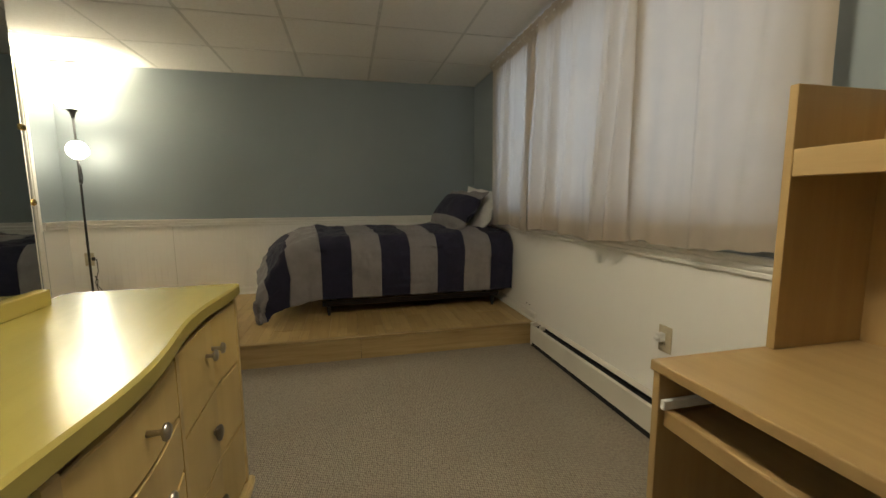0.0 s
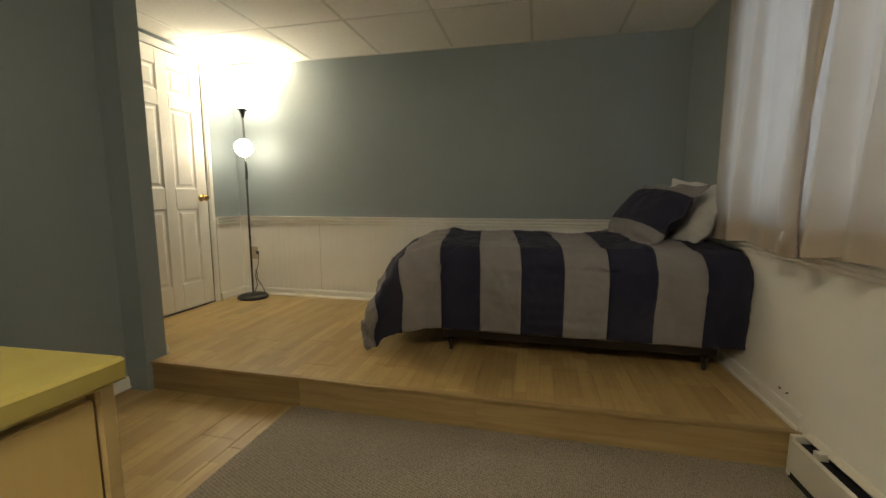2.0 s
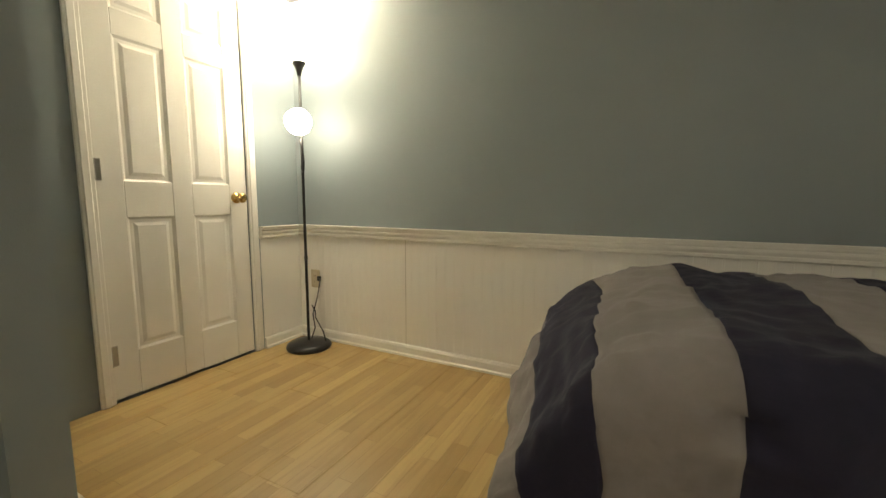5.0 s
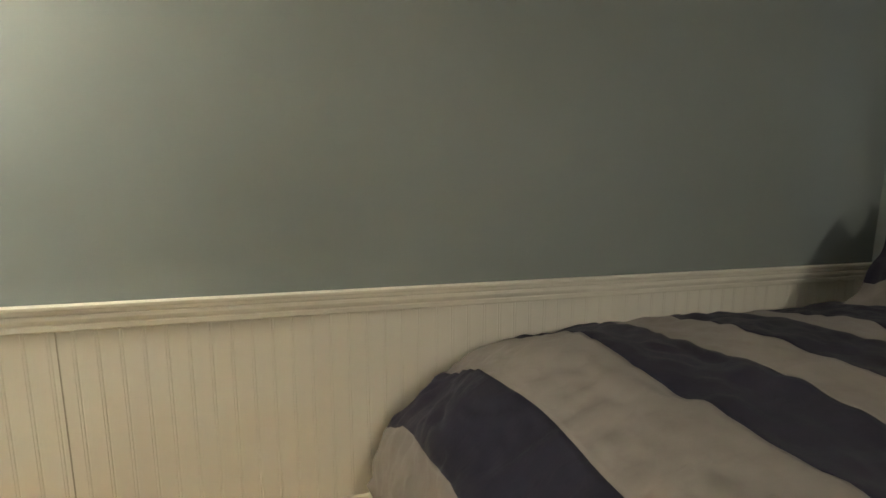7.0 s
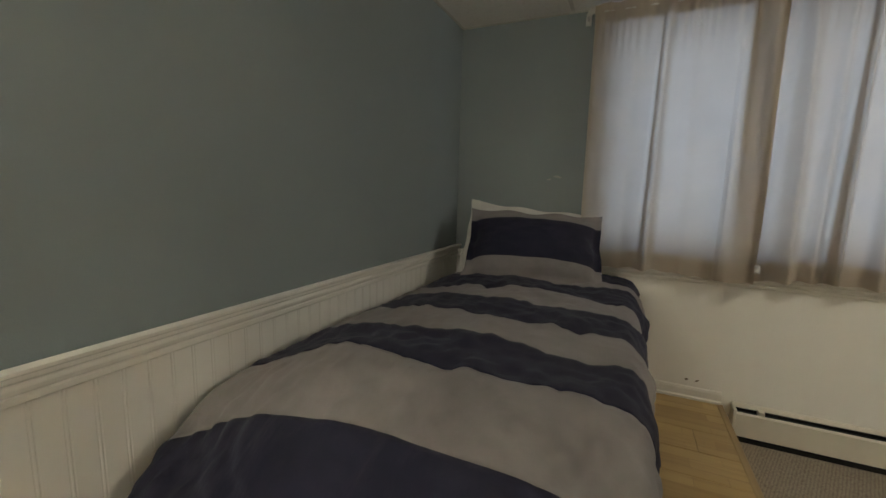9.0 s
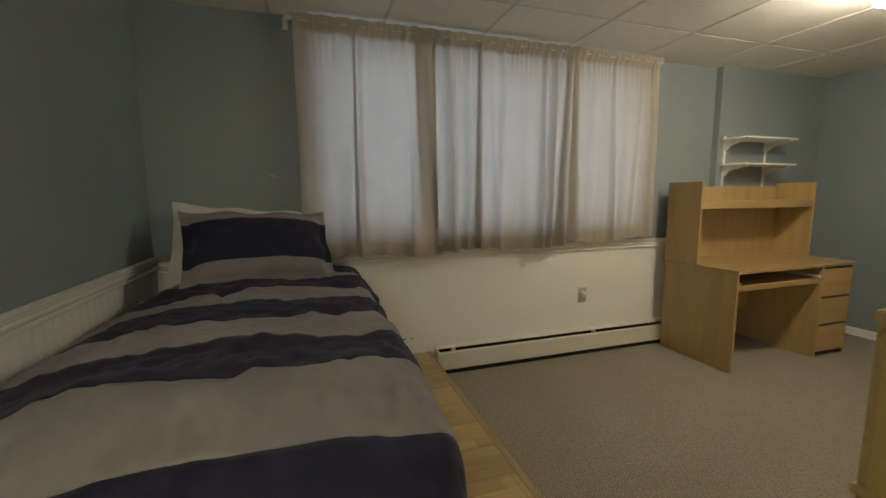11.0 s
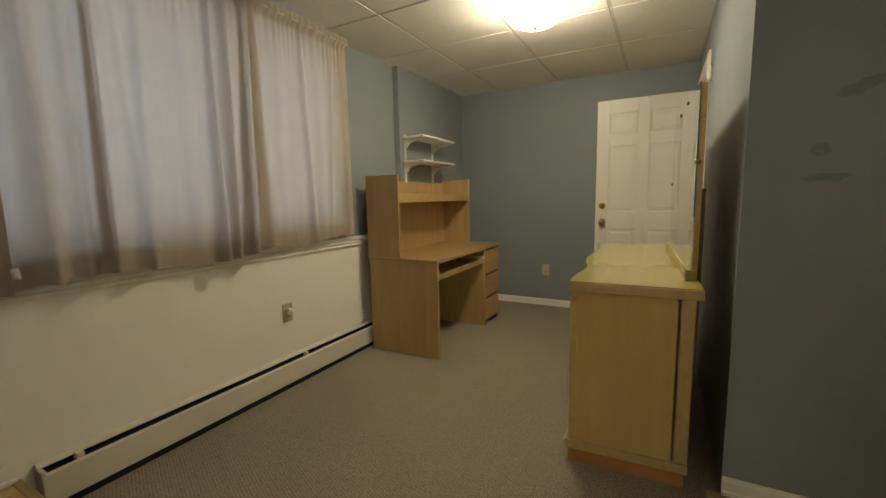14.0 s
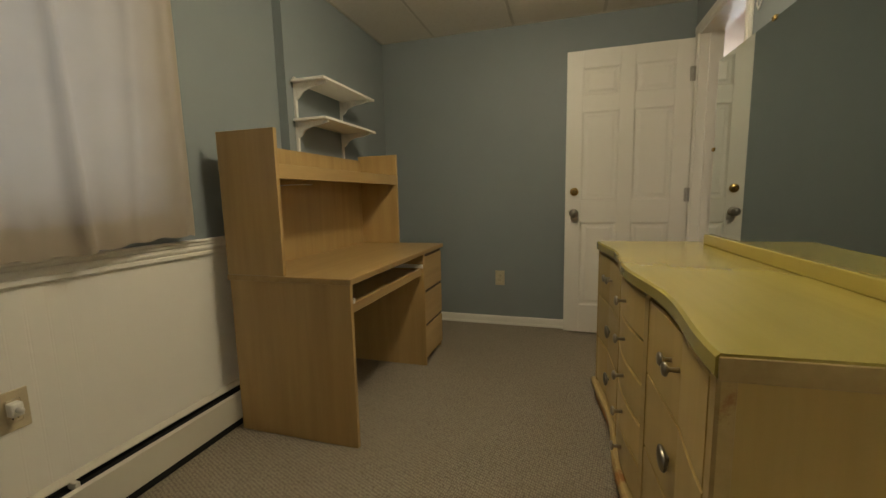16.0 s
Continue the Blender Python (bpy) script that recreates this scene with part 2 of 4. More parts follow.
WHITE_PLASTIC = plain("white_plastic", (0.76, 0.74, 0.69), 0.4)
MIRROR, _n, _l, _b = material("mirror_silver")
_b.inputs["Base Color"].default_value = (0.64, 0.68, 0.66, 1)
_b.inputs["Metallic"].default_value, _b.inputs["Roughness"].default_value = 1.0, 0.015
CEILING_GLASS = glowing("lit_ceiling_glass", WARM, CEILING_GLOW)
BOWL_GLASS = glowing("lit_bowl_glass", WARM, BOWL_GLOW)
GLOBE_GLASS = glowing("lit_globe_glass", WARM, GLOBE_GLOW)
# blinds emit a glow in place of daylight behind them
BLIND_GLOW = glowing("self_lit_blind", (0.95, 0.98, 1.0), 1.6)
RED_CLOTH = cloth("red_cloth", (0.25, 0.03, 0.03), (0.18, 0.02, 0.02))
TAN_PAINT = painted("tan_paint", (0.45, 0.26, 0.14), (0.40, 0.23, 0.12), 0.6)


# ---- mesh helpers ----
def box(bm, x0, y0, z0, x1, y1, z1, bevel=0.0, segments=1, slot=0):
    """A box between two corners, its edges rounded by bevel."""
    m = Matrix.LocRotScale(((x0 + x1) / 2, (y0 + y1) / 2, (z0 + z1) / 2), None, (abs(x1 - x0), abs(y1 - y0), abs(z1 - z0)))
    verts = bmesh.ops.create_cube(bm, size=1.0, matrix=m)["verts"]
    faces = list({f for v in verts for f in v.link_faces})
    for f in faces:
        f.material_index = slot
    if bevel:
        edges = list({e for v in verts for e in v.link_edges})
        for f in bmesh.ops.bevel(bm, geom=edges, offset=bevel, segments=segments, affect="EDGES", profile=0.5)["faces"]:
            f.material_index = slot
    return bm


def boxes(*rows, bevel=0.0, segments=1):
    bm = bmesh.new()
    for r in rows:
        box(bm, *r, bevel=bevel, segments=segments)
    return bm


def lathe(profile, steps=32, m=None):
    """Rings of (radius, z) turned round the z axis."""
    bm = bmesh.new()
    rings = []
    for r, z in profile:
        rings.append([bm.verts.new((r * math.cos(2 * math.pi * i / steps), r * math.sin(2 * math.pi * i / steps), z)) for i in range(steps)])
    for a, b in zip(rings, rings[1:]):
        for i in range(steps):
            j = (i + 1) % steps
            bm.faces.new((a[i], a[j], b[j], b[i]))
    if profile[0][0] > 1e-4:
        bm.faces.new(list(reversed(rings[0])))
    if profile[-1][0] > 1e-4:
        bm.faces.new(rings[-1])
    bmesh.ops.remove_doubles(bm, verts=bm.verts, dist=1e-5)
    bmesh.ops.recalc_face_normals(bm, faces=bm.faces)
    if m is not None:
        bmesh.ops.transform(bm, matrix=m, verts=bm.verts)
    return bm


def tube(points, radius, steps=8):
    """A round bar along a polyline."""
    bm = bmesh.new()
    pts = [Vector(p) for p in points]
    rings = []
    for i, p in enumerate(pts):
        d = (pts[min(i + 1, len(pts) - 1)] - pts[max(i - 1, 0)]).normalized()
        side = d.cross(Vector((0.31, 0.17, 0.93))).normalized()
        up = d.cross(side).normalized()
        rings.append([bm.verts.new(p + radius * (math.cos(2 * math.pi * k / steps) * side + math.sin(2 * math.pi * k / steps) * up)) for k in range(steps)])
    for a, b in zip(rings, rings[1:]):
        for k in range(steps):
            bm.faces.new((a[k], a[(k + 1) % steps], b[(k + 1) % steps], b[k]))
    bm.faces.new(rings[0])
    bm.faces.new(rings[-1])
    bmesh.ops.recalc_face_normals(bm, faces=bm.faces)
    return bm


def extrude_profile(profile, axis, start, end):
    """A moulding: a closed profile of (a, b) pairs swept along x or y. For x the pairs are (y, z), for y they are (x, z)."""
    bm = bmesh.new()
    ends = []
    for s in (start, end):
        ends.append([bm.verts.new((s, a, b) if axis == "x" else (a, s, b)) for a, b in profile])
    n = len(profile)
    for i in range(n):
        bm.faces.new((ends[0][i], ends[0][(i + 1) % n], ends[1][(i + 1) % n], ends[1][i]))
    bm.faces.new(ends[0])
    bm.faces.new(ends[1])
    bmesh.ops.recalc_face_normals(bm, faces=bm.faces)
    return bm


def grid_mesh(nu, nv, place, slot=None):
    """A sheet of nu by nv cells whose corners lie at place(i, j)."""
    bm = bmesh.new()
    vs = [[bm.verts.new(place(i, j)) for j in range(nv + 1)] for i in range(nu + 1)]
    for i in range(nu):
        for j in range(nv):
            f = bm.faces.new((vs[i][j], vs[i + 1][j], vs[i + 1][j + 1], vs[i][j + 1]))
            f.smooth = True
            if slot:
                f.material_index = slot(i, j)
    return bm


def mesh_of(name, bm, *mats, smooth=False):
    me = bpy.data.meshes.new(name)
    if smooth:
        for f in bm.faces:
            f.smooth = True
    bm.to_mesh(me)
    bm.free()
    for m in mats:
        me.materials.append(m)
    return me


def part(name, bm, mat, parent, label="", smooth=False):
    """One mesh under a thing or a part; a tuple of materials fills the slots."""
    ob = new(name, mesh_of(name, bm, *(mat if isinstance(mat, tuple) else (mat,)), smooth=smooth))
    ob.parent = parent
    if label:
        tagged(ob, label)
    return ob


def thing(name, m, label, category, group="", kind=""):
    ob = new(name)
    ob.empty_display_size = 0.1
    ob.matrix_world = m
    return tagged(ob, label, category, group, kind)


def structure(name, bm, mat, label, category):
    ob = new(name, mesh_of(name, bm, *(mat if isinstance(mat, tuple) else (mat,))))
    return tagged(ob, label, category, kind="structure")


def solid(ob, thickness, offset=-1.0):
    md = ob.modifiers.new("thickness", "SOLIDIFY")
    md.thickness, md.offset = thickness, offset
    return ob


# ---- the room ----
WX, FAR, TOP, STEP, EDGE = 1.555, 5.20, 2.222, 0.155, 3.65      # window wall, bed wall, ceiling, platform height and front
LEFT, ENTRY, NOOK, BACK, JOG = -2.185, -0.705, -1.67, -0.03, 1.50
RAIL, NY, PIER = 0.89, 2.36, -1.53

structure("floor_base", boxes((-2.9, -3.5, -0.2, 2.2, 5.6, -0.02)), BLACK, "bare slab under the floor coverings", "floor")
structure("carpet", boxes((ENTRY, BACK, -0.02, WX, NY, 0.0), (-0.655, NY, -0.02, WX, EDGE + 0.02, 0.0)), CARPET, "beige looped berber carpet with worn paths", "carpet")
structure("platform_core", boxes((LEFT, EDGE + 0.012, -0.02, WX, FAR, STEP - 0.012)), BLACK, "raised platform under the laminate boards", "platform")
structure("wall_far", boxes((LEFT - 0.12, FAR, -0.02, WX + 0.3, FAR + 0.12, TOP + 0.1)), WALL_PAINT, "blue-grey painted wall behind the bed", "wall")
# the window wall, with its opening
WY0, WY1, WZ0, WZ1 = 1.98, 4.28, 1.02, 2.12
structure("wall_window", boxes((WX, 1.19, -0.02, WX + 0.22, WY0, TOP + 0.1), (WX, WY1, -0.02, WX + 0.22, FAR, TOP + 0.1),
                               (WX, WY0, -0.02, WX + 0.22, WY1, WZ0), (WX, WY0, WZ1, WX + 0.22, WY1, TOP + 0.1)), WALL_PAINT,
          "blue-grey painted wall with a wide window", "wall")
structure("wall_jog", boxes((JOG, BACK, -0.02, WX + 0.22, 1.19, TOP + 0.1)), WALL_PAINT, "blue-grey boxed-out wall beside the desk", "wall")
structure("wall_back", boxes((ENTRY - 0.12, BACK - 0.12, -0.02, WX + 0.22, BACK, TOP + 0.1)), WALL_PAINT, "blue-grey painted wall behind the open door", "wall")
DY0, DY1, DZ = 0.06, 0.80, 1.99                                  # doorway
structure("wall_entry", boxes((ENTRY - 0.12, DY1, -0.02, ENTRY, NY - 0.12, TOP + 0.1), (ENTRY - 0.12, BACK, -0.02, ENTRY, DY0, TOP + 0.1),
                              (ENTRY - 0.12, DY0, DZ, ENTRY, DY1, TOP + 0.1)), WALL_PAINT, "blue-grey painted wall with a doorway", "wall")
structure("wall_nook_front", boxes((NOOK - 0.12, NY - 0.12, -0.02, ENTRY, NY, TOP + 0.1)), WALL_PAINT, "blue-grey wall with dark smudges", "wall")
structure("wall_nook_side", boxes((NOOK - 0.12, NY, -0.02, NOOK, 3.62, TOP + 0.1)), WALL_PAINT, "shaded blue-grey wall beside the step", "wall")
structure("pier", boxes((LEFT - 0.12, 3.62, -0.02, PIER, 3.745, TOP + 0.1)), WALL_PAINT, "blue-grey wall end beside the platform", "wall")
CY0, CY1, CZ = 4.125, 4.83, 2.135                                # closet opening
structure("wall_closet", boxes((LEFT - 0.12, 3.745, -0.02, LEFT, CY0, TOP + 0.1), (LEFT - 0.12, CY1, -0.02, LEFT, FAR, TOP + 0.1),
                               (LEFT - 0.12, CY0, CZ, LEFT, CY1, TOP + 0.1), (LEFT - 0.12, CY0, -0.02, LEFT - 0.06, CY1, CZ)), WALL_PAINT,
          "pale blue-grey wall round the closet door", "wall")


def ceiling():
    bm = bmesh.new()
    xs = [LEFT] + [1.065 - 0.607 * k for k in range(5, -1, -1)] + [WX]
    ys = [BACK] + [0.745 + 0.633 * k for k in range(7)] + [FAR]
    for xa, xb in zip(xs, xs[1:]):
        for ya, yb in zip(ys, ys[1:]):
            box(bm, xa + 0.011, ya + 0.011, TOP, xb - 0.011, yb - 0.011, TOP + 0.02)
    for x in xs[1:-1]:
        box(bm, x - 0.012, BACK, TOP + 0.003, x + 0.012, FAR, TOP + 0.03, slot=1)
    for y in ys[1:-1]:
        box(bm, LEFT, y - 0.012, TOP + 0.004, WX, y + 0.012, TOP + 0.03, slot=1)
    for r in ((LEFT, FAR - 0.016, WX, FAR), (WX - 0.016, 1.19, WX, FAR), (LEFT, 3.79, LEFT + 0.016, FAR), (ENTRY, BACK, ENTRY + 0.016, NY), (ENTRY, BACK, WX, BACK + 0.016), (JOG - 0.016, BACK, JOG, 1.19)):
        box(bm, r[0], r[1], TOP - 0.002, r[2], r[3], TOP + 0.01, slot=1)
    box(bm, -4.5, -1.5, TOP + 0.03, 2.2, 5.6, TOP + 0.12)
    return bm


structure("ceiling", ceiling(), (CEILING, GRID_METAL), "off-white textured drop ceiling in a metal grid", "ceiling")

# beadboard wainscot, chair rails and skirtings
RAIL_PROFILE = ((0, 0.0), (0.016, 0.0), (0.020, 0.004), (0.020, 0.013), (0.016, 0.016), (0.022, 0.021), (0.025, 0.028), (0.022, 0.034), (0.019, 0.036), (0.027, 0.041), (0.027, 0.048), (0.033, 0.052), (0.033, 0.058), (0, 0.058))
RAIL_PROFILE = tuple((a, b * 1.2) for a, b in RAIL_PROFILE)
SKIRT_PROFILE = ((0, 0.0), (0.020, 0.0), (0.020, 0.012), (0.013, 0.018), (0.013, 0.052), (0.008, 0.064), (0, 0.066))


def moulding(name, profile, axis, sign, wall, z, start, end, label, mat=None):
    pts = [(wall + sign * a, z + b) for a, b in profile]
    return structure(name, extrude_profile(pts, axis, start, end), mat or WHITE_PAINT, label, "trim")


BEAD = 0.012
moulding("chair_rail_far", RAIL_PROFILE, "x", -1, FAR - 0.006, RAIL - 0.0696, LEFT, WX, "white moulded chair rail on the bed wall")
moulding("chair_rail_closet", RAIL_PROFILE, "y", 1, LEFT + 0.006, RAIL - 0.0696, CY1 + 0.06, FAR - 0.03, "white moulded chair rail beside the closet")
moulding("chair_rail_window", RAIL_PROFILE, "y", -1, WX - 0.006, 0.862 - 0.0696, 1.19, FAR - 0.03, "white moulded sill rail below the curtains")
moulding("baseboard_far", SKIRT_PROFILE, "x", -1, FAR - BEAD, STEP, LEFT, WX, "white baseboard under the beadboard")
moulding("baseboard_closet", SKIRT_PROFILE, "y", 1, LEFT + BEAD, STEP, CY1 + 0.06, FAR - 0.03, "white baseboard beside the closet")
moulding("baseboard_window", SKIRT_PROFILE, "y", -1, WX - BEAD, STEP, EDGE, FAR - 0.03, "white baseboard on the platform")
moulding("baseboard_back", SKIRT_PROFILE, "x", 1, BACK, 0.0, ENTRY, JOG, "white baseboard along the carpet")
moulding("baseboard_jog", SKIRT_PROFILE, "y", -1, JOG, 0.0, BACK + 0.02, 1.19, "white baseboard behind the desk")
moulding("baseboard_nook_front", SKIRT_PROFILE, "x", 1, NY, 0.0, NOOK, ENTRY, "white baseboard under the smudged wall")
moulding("baseboard_nook_side", SKIRT_PROFILE, "y", 1, NOOK, 0.0, NY + 0.02, 3.62, "white baseboard in the nook")
moulding("baseboard_pier", SKIRT_PROFILE, "x", 1, 3.745, STEP, LEFT, PIER + 0.005, "white baseboard end on the platform")


def plain_casing(name, wall, sign, y0, y1, z0, z1, label):
    """Door casing on a wall that faces along x."""
    ob = thing(name, Matrix(), label, "trim", kind="structure")
    w = 0.056

    def board(n, ya, yb, za, zb):
        bm = boxes((wall, ya, za, wall + sign * 0.012, yb, zb), bevel=0.003)
        box(bm, wall + sign * 0.010, ya + 0.010, za + (0.006 if zb - za < 0.1 else 0), wall + sign * 0.018, yb - 0.016, zb - 0.008, bevel=0.004)
        part(n, bm, WHITE_PAINT, ob)
    board("side_casing", y0 - w, y0, z0, z1)
    board("side_casing", y1, y1 + w, z0, z1)
    board("head_casing", y0 - w, y1 + w, z1, z1 + w)
    return ob


closet_trim = plain_casing("closet_casing", LEFT, 1, CY0, CY1, STEP, CZ, "white moulded casing round the closet door")
part("door_stop", boxes((LEFT - 0.058, CY0, STEP, LEFT - 0.040, CY0 + 0.02, CZ), (LEFT - 0.058, CY1 - 0.02, STEP, LEFT - 0.040, CY1, CZ), (LEFT - 0.058, CY0 + 0.02, CZ - 0.02, LEFT - 0.040, CY1 - 0.02, CZ)), WHITE_PAINT, closet_trim)
casing = plain_casing("entry_casing", ENTRY, 1, DY0, DY1, 0.0, DZ, "white moulded casing round the entry doorway")
jamb = boxes((ENTRY - 0.13, DY0 - 0.012, 0, ENTRY + 0.004, DY0 + 0.012, DZ), (ENTRY - 0.13, DY1 - 0.012, 0, ENTRY + 0.004, DY1 + 0.012, DZ), (ENTRY - 0.13, DY0, DZ - 0.012, ENTRY + 0.004, DY1, DZ + 0.012), bevel=0.002)
box(jamb, ENTRY - 0.09, DY0 + 0.012, 0, ENTRY - 0.05, DY0 + 0.024, DZ - 0.012)
box(jamb, ENTRY - 0.09, DY1 - 0.024, 0, ENTRY - 0.05, DY1 - 0.012, DZ - 0.012)
part("jamb", jamb, WHITE_PAINT, casing)


# ---- doors ----
def six_panel_door(name, m, width, height, thick, label):
    """A moulded door, hinged at local x = 0, that stands along local x."""
    ob = thing(name, m, label, "door", kind="structure")
    st, mid = 0.105, 0.095
    rows = ((0.20, 0.80), (0.955, 0.795 * height), (0.848 * height, height - 0.115))
    core = 0.008
    part("core", boxes((0.002, core, 0.002, width - 0.002, thick - core, height - 0.002)), WHITE_PAINT, ob)
    for a, b in ((0, st), (width / 2 - mid / 2, width / 2 + mid / 2), (width - st, width)):
        part("stile", boxes((a, 0, 0, b, thick, height), bevel=0.003), WHITE_PAINT, ob)
    zs = [0] + [z for r in rows for z in r] + [height]
    for z0, z1 in zip(zs[::2], zs[1::2]):
        for a, b in ((st, width / 2 - mid / 2), (width / 2 + mid / 2, width - st)):
            part("rail", boxes((a, 0.0005, z0, b, thick - 0.0005, z1)), WHITE_PAINT, ob)
    for z0, z1 in rows:
        for a, b in ((st, width / 2 - mid / 2), (width / 2 + mid / 2, width - st)):
            bm = bmesh.new()
            for side in (0, 1):
                # moulded slope down to the groove, then the raised field
                y_face, y_low, y_field = (0.0005, core + 0.001, 0.003) if side == 0 else (thick - 0.0005, thick - core - 0.001, thick - 0.003)
                rings = []
                for inset, y in ((0, y_face), (0.012, y_low), (0.022, y_low), (0.040, y_field)):
                    rings.append([bm.verts.new((x, y, z)) for x, z in ((a + inset, z0 + inset), (b - inset, z0 + inset), (b - inset, z1 - inset), (a + inset, z1 - inset))])
                for r0, r1 in zip(rings, rings[1:]):
                    for i in range(4):
                        bm.faces.new((r0[i], r0[(i + 1) % 4], r1[(i + 1) % 4], r1[i]))
                bm.faces.new(rings[-1])
            bmesh.ops.recalc_face_normals(bm, faces=bm.faces)
            part("panel", bm, WHITE_PAINT, ob)
    return ob


def knob(parent, x, y, z, sign, mat, label, scale=1.0):
    """A turned door knob with its rose, standing out along local y."""
    prof = [(0.0305, 0.0), (0.0305, 0.004), (0.024, 0.009), (0.012, 0.012), (0.0105, 0.026), (0.018, 0.032), (0.026, 0.042), (0.0275, 0.052), (0.022, 0.061), (0.009, 0.066), (0.0, 0.0665)]
    m = pose(x, y, z, -90 * sign, 0, 0) @ Matrix.Scale(scale, 4)
    return part("door_knob", lathe(prof, 28, m), mat, parent, label, smooth=True)


def hinge(parent, x, y, z, mat):
    bm = boxes((x - 0.028, y, z - 0.045, x + 0.028, y + 0.003, z + 0.045), bevel=0.001)
    for k in range(3):
        bmesh.ops.create_cone(bm, cap_ends=True, segments=12, radius1=0.006, radius2=0.006, depth=0.028, matrix=Matrix.Translation((x, y - 0.003, z - 0.03 + 0.03 * k)))
    part("hinge", bm, mat, parent, "metal butt hinge")


closet = six_panel_door("door_1", pose(LEFT - 0.002, CY0 + 0.0015, STEP + 0.012, 0, 0, 90), CY1 - CY0 - 0.003, CZ - STEP - 0.016, 0.035, "closed white six-panel closet door with a brass knob")
knob(closet, CY1 - CY0 - 0.07, -0.0, 0.888, -1, BRASS, "polished brass knob")
for z in (0.2, 1.0, 1.8):
    hinge(closet, -0.004, -0.004, z, NICKEL)
entry = six_panel_door("door_2", pose(-0.684, 0.022, 0.012, 0, 0, 0.5), 0.768, 1.955, 0.036, "white six-panel entry door standing open against the wall")
knob(entry, 0.708, 0.036, 0.865, 1, NICKEL, "worn nickel knob")
part("deadbolt", lathe([(0.029, 0), (0.029, 0.006), (0.024, 0.012), (0.012, 0.014), (0.0, 0.014)], 24, pose(0.708, 0.036, 1.015, -90)), BRASS, entry, "round brass deadbolt", smooth=True)
part("thumb_turn", boxes((0.703, 0.046, 0.998, 0.713, 0.064, 1.032), bevel=0.003), BRASS, entry)
for z in (0.22, 0.98, 1.74):
    hinge(entry, -0.004, 0.033, z, NICKEL)

# ---- window behind the curtains ----
win = thing("window_1", Matrix(), "wide white three-light window behind curtains", "window", kind="structure")
fx0, fx1 = WX + 0.08, WX + 0.14
for row in ((WY0, WY1, WZ0, WZ0 + 0.05), (WY0, WY1, WZ1 - 0.05, WZ1)):
    part("window_frame", boxes((fx0, row[0], row[2], fx1, row[1], row[3]), bevel=0.004), WHITE_PAINT, win)
third = (WY1 - WY0) / 3
for k in range(4):
    y = WY0 + k * third
    ya, yb = max(WY0, y - 0.03), min(WY1, y + 0.03)
    part("mullion", boxes((fx0 + 0.002, ya, WZ0 + 0.05, fx1 - 0.002, yb, WZ1 - 0.05), bevel=0.004), WHITE_PAINT, win)
for k in range(3):
    pane = part("pane", boxes((WX + 0.106, WY0 + k * third + 0.03, WZ0 + 0.05, WX + 0.110, WY0 + (k + 1) * third - 0.03, WZ1 - 0.05)), GLASS, win)
    pane.visible_shadow = False
part("window_sill", boxes((WX - 0.012, WY0 - 0.03, WZ0 - 0.025, fx0, WY1 + 0.03, WZ0), bevel=0.004), WHITE_PAINT, win)

# ---- curtains ----
ROD_X, ROD_Z = 1.455, 2.178
rod = thing("curtain_rod", Matrix(), "white metal curtain rod curving back to the wall", "curtain rod")
part("bar", boxes((ROD_X - 0.004, 1.86, ROD_Z - 0.012, ROD_X + 0.004, 4.43, ROD_Z + 0.012), bevel=0.002), WHITE_PLASTIC, rod)
for y, s in ((1.86, -1), (4.43, 1)):
    bm = bmesh.new()
    arc = [(ROD_X + 0.03 - 0.03 * math.cos(a), y + s * 0.03 * math.sin(a)) for a in np.linspace(0, math.pi / 2, 7)] + [(WX, y + s * 0.03)]
    vs = [[bm.verts.new((p[0], p[1], ROD_Z + dz)) for dz in (-0.016, 0.016)] for p in arc]
    for a, b in zip(vs, vs[1:]):
        bm.faces.new((a[0], b[0], b[1], a[1]))
    solid(part("end_return", bm, WHITE_PLASTIC, rod), 0.004, 0)
    part("wall_bracket", boxes((WX - 0.01, y + s * 0.03 - 0.014, ROD_Z - 0.035, WX, y + s * 0.03 + 0.014, ROD_Z + 0.03), bevel=0.003), WHITE_PLASTIC, rod)


